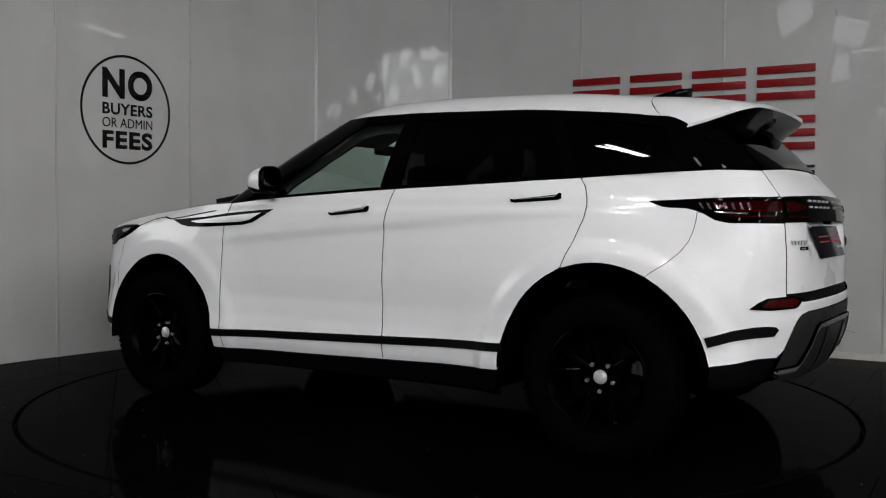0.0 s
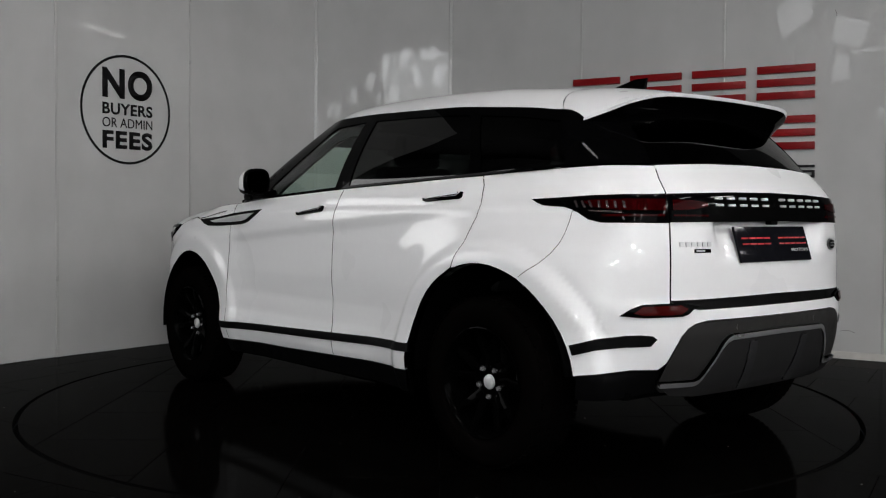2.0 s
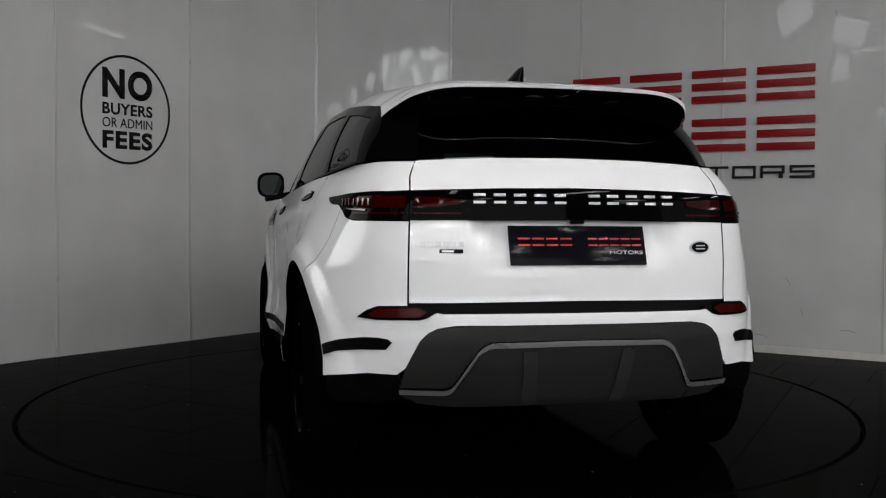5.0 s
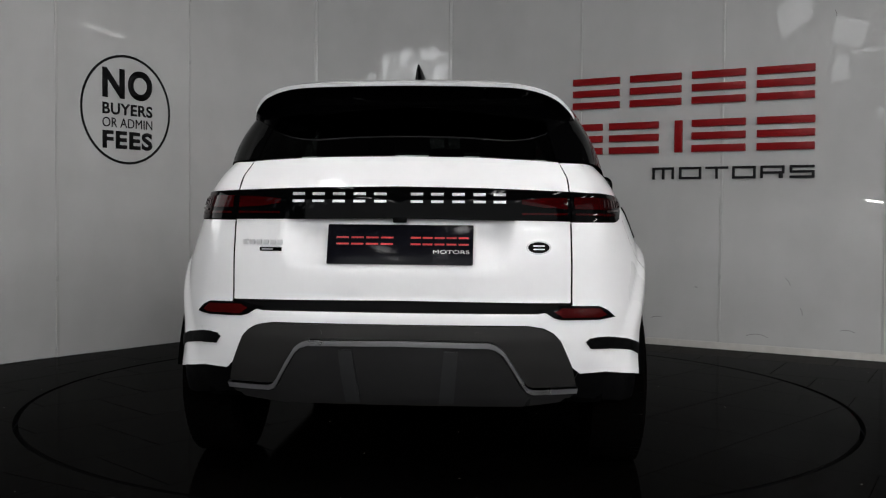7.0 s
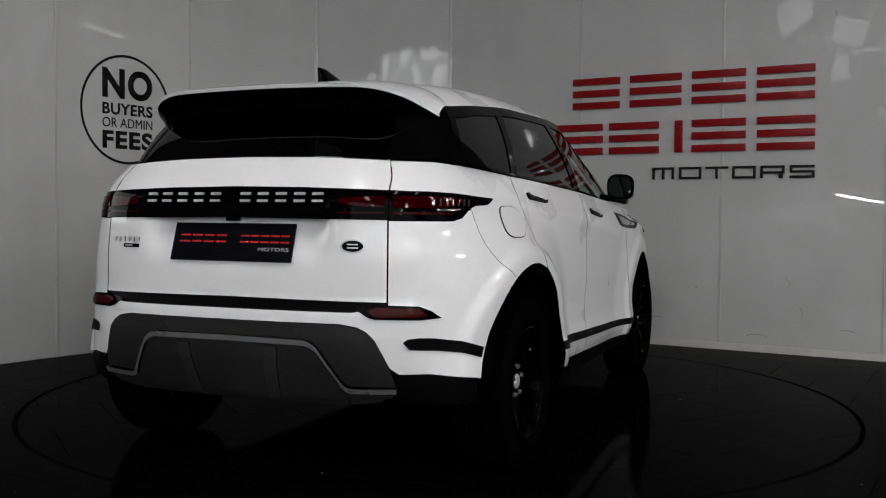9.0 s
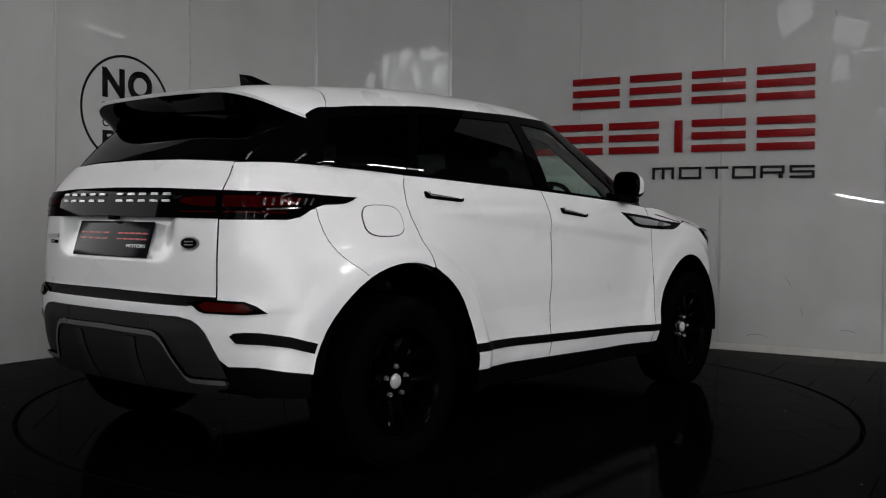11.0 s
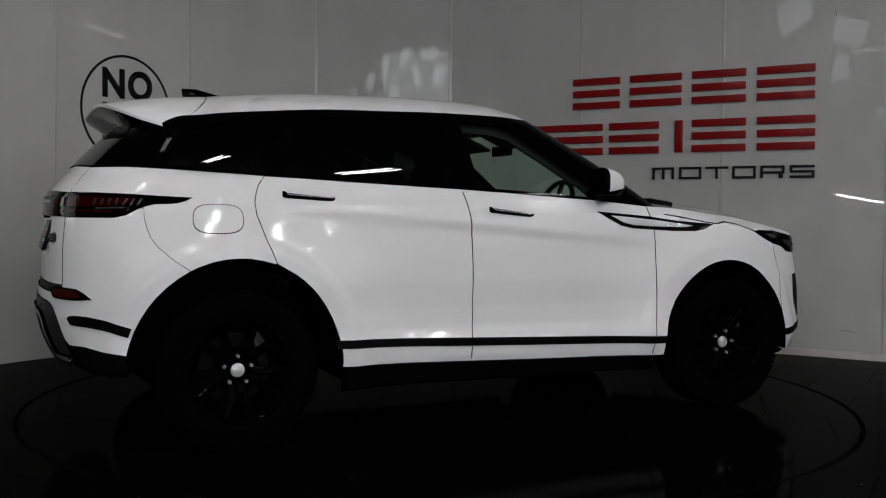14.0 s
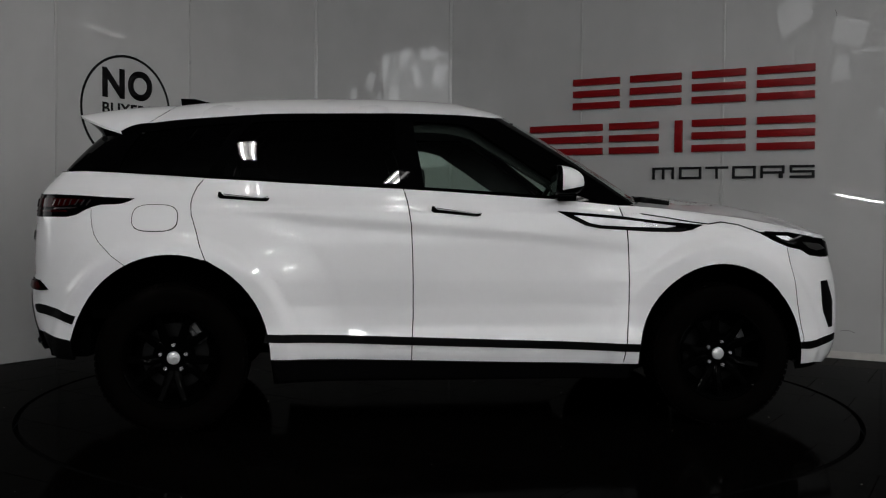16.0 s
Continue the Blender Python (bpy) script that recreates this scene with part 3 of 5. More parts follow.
def build_body():
    arch_fore = [p for p in REAR_ARCH if p[0] > -1.183]
    arch_aft = [p for p in REAR_ARCH if p[0] < -1.545]
    arch_mid = [p for p in REAR_ARCH if -1.545 < p[0] < -1.183]
    door_f = sx(along(BELT, -0.255, 0.813) + FRONT_SEAM[1:] + [(0.3, 0.318)] + DOOR_SEAM[::-1][:-1])
    door_r = sx(along(BELT, -1.206, -0.255) + DOOR_SEAM[1:] + arch_fore[::-1] + REAR_SEAM[::-1][:-1])
    quarter = sx(along(BELT, -1.622, -1.206) + REAR_SEAM[1:] + arch_mid[::-1] + BUMPER_SEAM[::-1] + [(-1.756, 1.059), (-1.807, 1.03), (-1.858, 1.018), (-1.94, 1.018)])
    quarter += st([(0.624, 1.018), (0.627, 1.127), (0.636, 1.18), (0.628, 1.236), (0.68, 1.236)]) + sx([(-1.83, 1.238)])
    bumper = st([(0, 0.645), (0, 0.688), (0.50, 0.688), (0.56, 0.70), (0.624, 0.716), (0.624, 1.016)])
    bumper += sx([(-1.94, 1.016), (-1.858, 1.016), (-1.807, 1.027), (-1.756, 1.056)] + BUMPER_SEAM + arch_aft[::-1] + [(-1.80, 0.440), (-1.90, 0.455)])
    bumper += st([(0.75, 0.466), (0.661, 0.464), (0.63, 0.488), (0.579, 0.59), (0.552, 0.618), (0.519, 0.635), (0.458, 0.645)])
    fender = sx(FRONT_SEAM[::-1] + [(0.93, 1.052), (1.05, 1.035), (1.18, 1.014), (1.269, 1.004), (1.349, 1.015), (1.44, 1.002), (1.546, 0.962), (1.62, 0.925), (1.70, 0.895), (1.72, 0.80), (1.76, 0.60), (1.79, 0.42)]
                + [p for p in FRONT_ARCH[::-1] if p[1] > 0.33 or p[0] < AXLE] + [(0.88, 0.307)])
    nose = sx([(1.70, 0.893), (1.785, 0.878), (1.847, 0.848), (1.93, 0.838), (2.0, 0.838)]) + [(float(ARC[-1]), 0.838), (float(ARC[-1]), 0.25)]
    nose += sx([(2.04, 0.27), (1.9, 0.289), (1.80, 0.287), (1.758, 0.30), (1.79, 0.42), (1.76, 0.60), (1.72, 0.80)])
    bonnet_side = sx(FRONT_SEAM[:1] + [(0.84, 1.05), (0.93, 1.054), (1.05, 1.037), (1.18, 1.016), (1.269, 1.006), (1.349, 1.017), (1.44, 1.004), (1.546, 0.965), (1.721, 0.966), (1.895, 0.938), (2.03, 0.925)])
    bonnet_side += [(float(ARC[-1]), 0.915), (float(ARC[-1]), 0.935)] + sx([(2.02, 0.945), (1.9, 0.962), (1.7, 1.0), (1.5, 1.035), (1.25, 1.063), (1.0, 1.085), (0.9, 1.092)])
    gate = st([(0, 0.730), (0.62, 0.724), (0.62, 1.015), (0.624, 1.127), (0.633, 1.18), (0.625, 1.238), (0.3, 1.252), (0, 1.256)])
    for side in "LR":
        patch("front_door", shell, door_f, WHITE, car, gap=0.0026, step=0.016, sides=side, label="white front door")
        patch("rear_door", shell, door_r, WHITE, car, gap=0.0026, step=0.016, sides=side, label="white rear door")
        patch("quarter_panel", shell, quarter, WHITE, car, gap=0.0016, step=0.018, sides=side)
        patch("front_wing", shell, fender, WHITE, car, gap=0.0026, step=0.018, sides=side)
    patch("rear_bumper", shell, bumper, WHITE, car, gap=0.0012, step=0.018, sides="LR", label="white rear bumper")
    patch("front_bumper", shell, nose, WHITE, car, gap=0.0015, sides="LR", label="white front bumper")
    patch("tailgate", gate_shell, gate, WHITE, car, gap=0.0012, sides="LR", step=0.028, label="white tailgate with a scooped plate recess")
    # bonnet: from the wing tops in to a crowned middle
    ridge = eased([0.9, 1.07, 1.21, 1.4, 1.67, 1.87, 2.04, 2.09, 2.14], [1.16, 1.165, 1.158, 1.145, 1.118, 1.08, 1.018, 0.985, 0.95], 0.03)
    us = np.linspace(u_x(0.9), ARC[-1], 70)
    line = eased([0.5, 0.9, 1.0, 1.25, 1.5, 1.7, 1.9, 2.02, 2.2], [1.095, 1.092, 1.085, 1.063, 1.035, 1.0, 0.962, 0.945, 0.935], 0.02)
    edge = shell(us, line(np.interp(us, ARC, PLAN[:, 0])))
    rows = []
    for k in np.linspace(-1, 1, 41):
        a = abs(k)
        y = edge[:, 1] * k
        z = edge[:, 2] + (np.maximum(ridge(edge[:, 0]), edge[:, 2] + 0.01) - edge[:, 2]) * (1 - a ** 1.5)
        rows.append(np.stack([edge[:, 0], y, z], 1))
    bonnet = part("bonnet", sheet(rows), WHITE, car, "white clamshell bonnet")
    patch("bonnet_flank", shell, bonnet_side, WHITE, bonnet, gap=0.0015, sides="LR")
    # dark inner shell behind the shut lines
    under = sx(along(BELT, -1.622, 0.813)[::1] + [(1.0, 1.07), (1.25, 1.05), (1.5, 1.02), (1.7, 0.985), (1.9, 0.95), (2.02, 0.935)]) + [(float(ARC[-1]), 0.92), (float(ARC[-1]), 0.26)]
    under += sx([(2.0, 0.25), (1.80, 0.25)] + [p for p in FRONT_ARCH[::-1]] + [(0.88, 0.22), (-0.87, 0.22)] + REAR_ARCH[::-1] + [(-1.80, 0.34), (-1.93, 0.34)])
    under += st([(0.6, 0.34), (0, 0.34), (0, 1.24), (0.58, 1.225)]) + sx([(-1.83, 1.225)])
    inner = patch("inner_shell", gate_shell, under, DARK, car, lift=-0.018, thick=0.004, sides="LR", step=0.05, label="black underbody and shut-line backing")
    # wheel housings, floor pan and sill undersides
    for s in (1, -1):
        for line_, xc in ((REAR_ARCH, -AXLE), (FRONT_ARCH, AXLE)):
            ring = [(xc + (x - xc) * 0.995, HUB + (z - HUB) * 0.995) for x, z in line_]
            bm = sheet([[(x, s * y, z) for x, z in ring] for y in (0.92, 0.7, 0.42)] + [[(xc, s * 0.42, HUB)] * len(ring)])
            part("wheel_housing", bm, DARK, car)
    part("floor_pan", join(box(1.55, 1.66, 0.28, (0, 0, 0.36), 0.03), box(3.6, 0.8, 0.30, (0.1, 0, 0.45), 0.05), box(0.16, 1.2, 0.2, (-1.9, 0, 0.55), 0.03)), DARK, car)
    part("rear_valance", box(0.20, 1.5, 0.16, (-1.845, 0, 0.42), 0.03), DARK, car)
    part("rear_axle", box(0.14, 1.3, 0.1, (-AXLE, 0, 0.33), 0.03), DARK, car)
    part("front_axle", box(0.14, 1.3, 0.1, (AXLE, 0, 0.33), 0.03), DARK, car)
    return bonnet


def strip_line(x):
    return 0.472 + (x + 0.909) * (0.410 - 0.472) / 1.833


def build_trim():
    for side in "LR":
        # black rubbing strips along doors and bumpers
        xs = [-0.905, -0.6, -0.213, 0.2, 0.6, 0.845, 0.918]
        patch("rubbing_strip", shell, sx([(x, strip_line(x)) for x in xs] + [(x - 0.008, strip_line(x) - 0.038) for x in xs[::-1]]), TRIM, car, lift=0.006, sides=side)
        patch("bumper_strip", shell, sx([(-1.772, 0.552), (-1.86, 0.580), (-1.95, 0.596)]) + st([(0.72, 0.598), (0.686, 0.594), (0.672, 0.582), (0.692, 0.556), (0.75, 0.552)])
              + sx([(-1.95, 0.552), (-1.86, 0.538), (-1.785, 0.514)]), TRIM, car, lift=0.005, sides=side)
        patch("bumper_strip", shell, sx([(1.775, 0.372), (1.83, 0.368), (1.95, 0.385), (2.03, 0.40), (2.03, 0.432), (1.95, 0.424), (1.83, 0.407), (1.77, 0.407)]), TRIM, car, lift=0.005, sides=side)
        patch("sill_cover", shell, sx([(-0.88, 0.345), (0.3, 0.316), (0.87, 0.303), (0.87, 0.235), (-0.85, 0.245)]), TRIM, car, lift=0.0, sides=side)
        patch("bumper_corner", shell, sx([(-1.80, 0.438), (-1.90, 0.453)]) + st([(0.75, 0.463), (0.661, 0.462), (0.62, 0.37), (0.75, 0.355)]) + sx([(-1.88, 0.34), (-1.79, 0.34)]), TRIM, car, lift=-0.012, sides=side)
        # gill behind the front wheel
        gill = patch("wing_gill", shell, sx([(0.499, 1.062), (0.66, 1.052), (0.828, 1.040), (1.002, 1.018), (1.245, 1.001), (1.18, 0.974), (1.12, 0.963), (0.974, 0.964), (0.714, 0.978), (0.64, 0.992), (0.56, 1.03)]),
                     GLOSS_BLACK, car, lift=0.004, sides=side, label="black wing gill with a satin silver blade")
        patch("gill_blade", shell, sx([(0.58, 1.043), (0.70, 1.034), (0.86, 1.020), (1.02, 1.002), (1.10, 0.992), (1.05, 0.984), (0.87, 0.988), (0.72, 0.995), (0.66, 1.006)]), SILVER, gill, lift=0.008, thick=0.006, sides=side)
        # lamps
        tail = patch("tail_lamp", shell, st([(0.6245, 1.018), (0.6265, 1.125), (0.70, 1.122)]) + sx([(-1.942, 1.122), (-1.80, 1.117), (-1.627, 1.108), (-1.531, 1.104), (-1.555, 1.092), (-1.59, 1.080), (-1.627, 1.076), (-1.691, 1.074), (-1.756, 1.057), (-1.807, 1.027), (-1.858, 1.018), (-1.95, 1.018)]),
                     GLOSS_BLACK, car, lift=0.004, sides=side, label="smoked black wraparound tail lamp with red lens")
        patch("red_lens", shell, st([(0.636, 1.062), (0.636, 1.104), (0.70, 1.104)]) + sx([(-1.942, 1.104), (-1.82, 1.100), (-1.77, 1.094), (-1.82, 1.072), (-1.87, 1.064), (-1.95, 1.060)]), RED_LENS, tail, lift=0.008, thick=0.006, sides=side)
        patch("lamp_bar", shell, st([(0.64, 1.040), (0.64, 1.047), (0.72, 1.047)]) + sx([(-1.94, 1.047), (-1.86, 1.045), (-1.86, 1.038), (-1.95, 1.038)]), RED_LENS, tail, lift=0.007, thick=0.004, sides=side)
        # bright slivers standing in for the room's reflections in the lens
        for k in range(7):
            x = -1.945 + 0.030 * k
            lean = 0.006 if k < 4 else 0.016
            patch("lens_glint", shell, sx([(x, 1.068), (x + 0.010, 1.068), (x + 0.010 + lean, 1.096), (x + lean, 1.096)]), GLINT, tail, lift=0.0096, thick=0.003, sides=side)
        patch("lens_glint", shell, sx([(-1.93, 1.050), (-1.82, 1.054), (-1.80, 1.060), (-1.93, 1.057)]), GLINT, tail, lift=0.0085, thick=0.003, sides=side)
        fog = patch("fog_lamp", shell, st([(0.776, 0.668), (0.751, 0.695), (0.72, 0.711), (0.585, 0.716), (0.50, 0.70), (0.53, 0.688), (0.555, 0.672), (0.58, 0.665), (0.72, 0.662)]), GLOSS_BLACK, car, lift=0.006, sides=side, label="slim red rear fog lamp in a black surround")
        patch("fog_lens", shell, st([(0.745, 0.678), (0.72, 0.702), (0.585, 0.706), (0.555, 0.692), (0.585, 0.673), (0.72, 0.671)]), ORANGE_LENS, fog, lift=0.010, thick=0.006, sides=side)
        head = patch("headlamp", shell, sx([(1.573, 0.968), (1.721, 0.962), (1.895, 0.934), (2.02, 0.915), (2.05, 0.86), (2.04, 0.842), (1.95, 0.842), (1.847, 0.852), (1.785, 0.882), (1.738, 0.900), (1.66, 0.920)]), GLOSS_BLACK, car, lift=0.004, sides=side, label="dark headlamp unit with bright inner lamp")
        patch("lamp_reflector", shell, sx([(1.63, 0.948), (1.70, 0.945), (1.74, 0.932), (1.70, 0.922), (1.66, 0.932)]), CHROME, head, lift=0.009, thick=0.006, sides=side)
        patch("lamp_reflector", shell, sx([(1.80, 0.915), (1.92, 0.905), (1.97, 0.88), (1.90, 0.872), (1.84, 0.885)]), CLAD, head, lift=0.009, thick=0.006, sides=side)
        patch("bumper_slot", shell, sx([(1.925, 0.712), (1.975, 0.715), (2.02, 0.60), (2.01, 0.468), (1.98, 0.468), (1.945, 0.55)]), TRIM, car, lift=0.003, sides=side)
        # shut line of the bumper and the fuel flap
        if side == "R":
            loop = []
            for i in range(60):
                t = 2 * math.pi * i / 60
                c, s = math.cos(t), math.sin(t)
                loop.append((-1.425 + 0.108 * math.copysign(abs(c) ** 0.62, c), 1.013 + 0.064 * math.copysign(abs(s) ** 0.7, s)))
            flap = patch("fuel_flap_gap", shell, sx(loop), DARK, car, lift=0.003, thick=0.003, sides="R", step=0.015)
            patch("fuel_flap", shell, sx([(-1.425 + (x + 1.425) * 0.968, 1.013 + (z - 1.013) * 0.95) for x, z in loop]), WHITE, flap, lift=0.004, thick=0.002, sides="R", step=0.015, label="white fuel filler flap")
        # door handles: a dark recess and a flush grip with a turned-up end
        for x0, z0, x1, z1 in ((-1.136, 1.124, -0.895, 1.106), (-0.120, 1.066, 0.122, 1.042)):
            d = (z1 - z0) / (x1 - x0)
            grip = patch("door_handle", shell, sx([(x0, z0 + 0.012), (x0 + 0.012, z0 + 0.012), (x0 + 0.026, z0 - 0.004), (x1 - 0.03, z1 + 0.002), (x1, z1 + 0.006), (x1 - 0.006, z1 - 0.006), (x1 - 0.02, z1 - 0.010), (x0 + 0.01, z0 - 0.015), (x0 - 0.002, z0 - 0.008)]),
                         GLOSS_BLACK, car, lift=0.009, thick=0.012, sides=side, label="black flush door handle")
            patch("handle_cover", shell, sx([(x0 + 0.024, z0 + 0.003), (x0 + 0.034, z0 + 0.016), (x1 - 0.012, z1 + 0.020), (x1 - 0.006, z1 + 0.012), (x1 - 0.03, z1 + 0.004)]), WHITE, grip, lift=0.0105, thick=0.008, sides=side)
    # tailgate garnish with bars for its letters
    band = patch("tailgate_garnish", shell, st([(0, 1.026), (0.385, 1.021), (0.6215, 1.018), (0.6235, 1.124), (0.3, 1.134), (0, 1.138)]), GLOSS_BLACK, car, lift=0.005, sides="LR", label="gloss black tailgate garnish with silver bars")
    for side in "LR":
        patch("red_lens", shell, st([(0.44, 1.078), (0.44, 1.093), (0.52, 1.100), (0.609, 1.102), (0.609, 1.062), (0.52, 1.066)]), RED_LENS, band, lift=0.009, thick=0.006, sides=side)
        patch("lamp_bar", shell, st([(0.44, 1.040), (0.44, 1.047), (0.608, 1.047), (0.608, 1.040)]), RED_LENS, band, lift=0.008, thick=0.004, sides=side)
    ys = [0.372, 0.298, 0.222, 0.146, 0.070, -0.062, -0.136, -0.212, -0.288, -0.360]
    for y in ys:
        side, a = ("L", y) if y > 0 else ("R", -y)
        for z in (1.085, 1.110):
            patch("letter_bar", shell, st([(a - 0.022, z - 0.0042), (a - 0.022, z + 0.0042), (a + 0.022, z + 0.0042), (a + 0.022, z - 0.0042)]), LETTER, band, lift=0.009, thick=0.006, sides=side)
    for i in range(6):
        y = 0.574 - i * 0.027
        patch("badge_bar", shell, st([(y - 0.009, 0.926), (y - 0.009, 0.944), (y + 0.009, 0.944), (y + 0.009, 0.926)]), LETTER, car, lift=0.004, thick=0.006)
    tag = patch("model_tag", shell, st([(0.432, 0.903), (0.432, 0.917), (0.516, 0.917), (0.516, 0.903)]), GLOSS_BLACK, car, lift=0.003, thick=0.005)
    patch("badge_bar", shell, st([(0.465, 0.907), (0.465, 0.913), (0.508, 0.913), (0.508, 0.907)]), SILVER, tag, lift=0.005, thick=0.003)
    oval = [(0.5 + 0.045 * math.cos(2 * math.pi * i / 32), 0.924 + 0.025 * math.sin(2 * math.pi * i / 32)) for i in range(32)]
    badge = patch("round_badge", shell, st(oval), SILVER, car, lift=0.006, thick=0.01, sides="R", label="oval dark badge with a silver rim")
    patch("badge_face", shell, st([(0.5 + (y - 0.5) * 0.86, 0.924 + (z - 0.924) * 0.8) for y, z in oval]), TRIM, badge, lift=0.008, thick=0.004, sides="R")
    for z in (0.930, 0.918):
        patch("badge_bar", shell, st([(0.480, z - 0.002), (0.480, z + 0.002), (0.520, z + 0.002), (0.520, z - 0.002)]), SILVER, badge, lift=0.010, thick=0.003, sides="R")
    patch("shut_gap", shell, st([(0, 0.690), (0, 0.728), (0.62, 0.722), (0.56, 0.702), (0.50, 0.690)]), TRIM, car, lift=-0.006, sides="LR")
    # lower bumper: grey cladding, silver lip and skid plate
    clad = patch("bumper_cladding", shell, st([(0, 0.36), (0, 0.643), (0.458, 0.642), (0.519, 0.633), (0.552, 0.616), (0.579, 0.588), (0.63, 0.486), (0.66, 0.40), (0.64, 0.375), (0.5, 0.362)]), CLAD, car, lift=0.004, sides="LR", label="dark grey plastic lower rear bumper")
    lip = [(0, 0.580), (0.325, 0.576), (0.352, 0.567), (0.376, 0.548), (0.41, 0.497), (0.456, 0.428), (0.470, 0.413), (0.490, 0.406), (0.654, 0.408)]
    patch("skid_lip", shell, st([(y, z + 0.011) for y, z in lip] + [(y, z - 0.008) for y, z in lip[::-1]]), SILVER, clad, lift=0.019, thick=0.02, sides="LR", label="satin silver lip")
    patch("skid_plate", shell, st([(0, 0.35), (0, 0.572), (0.322, 0.568), (0.348, 0.558), (0.37, 0.54), (0.404, 0.49), (0.44, 0.43), (0.462, 0.405), (0.50, 0.398), (0.64, 0.40), (0.60, 0.365), (0.45, 0.35)]), SKID, clad, lift=0.013, thick=0.014, sides="LR", label="grey skid plate")
    for side in "LR":
        # lighter raised strip in place of a soft reflection on the skid plate
        patch("skid_sheen", shell, st([(0.145, 0.36), (0.165, 0.555), (0.215, 0.555), (0.20, 0.36)]), SKID_SHEEN, clad, lift=0.018, thick=0.008, sides=side)
        disc_ = [(0.285 + 0.011 * math.cos(2 * math.pi * i / 16), 0.612 + 0.011 * math.sin(2 * math.pi * i / 16)) for i in range(16)]
        patch("parking_sensor", shell, st(disc_), CLAD, clad, lift=0.006, thick=0.006, sides=side)
    # show plate
    tilt = 17.0
    plate = part("show_plate", box(0.012, 0.527, 0.148, (0, 0, 0), 0.004), PLATE, car, "black showroom plate with red and white bars")
    plate.matrix_local = pose(-2.088, -0.002, 0.931, 0, tilt, 0)
    for y0, y1 in ((0.235, 0.02), (-0.035, -0.25)):
        n = 4 if y0 > 0 else 5
        w = (y0 - y1) / n
        for i in range(n):
            for z in (0.0, 0.024):
                part("print_bar", box(0.002, w * 0.82, 0.006, (-0.0065, y0 - w * (i + 0.5), z), 0.0), PLATE_RED, plate)
    word = mesh_object("plate_word", text_mesh("MOTORS", 0.13, 0.013, 0.001, 0.0), LETTER, plate, smooth=False)
    word.matrix_local = pose(-0.0062, -0.12, -0.034, 0, 0, -90)
    part("tailgate_camera", box(0.03, 0.05, 0.025, (-2.08, 0, 1.022), 0.006), TRIM, car)


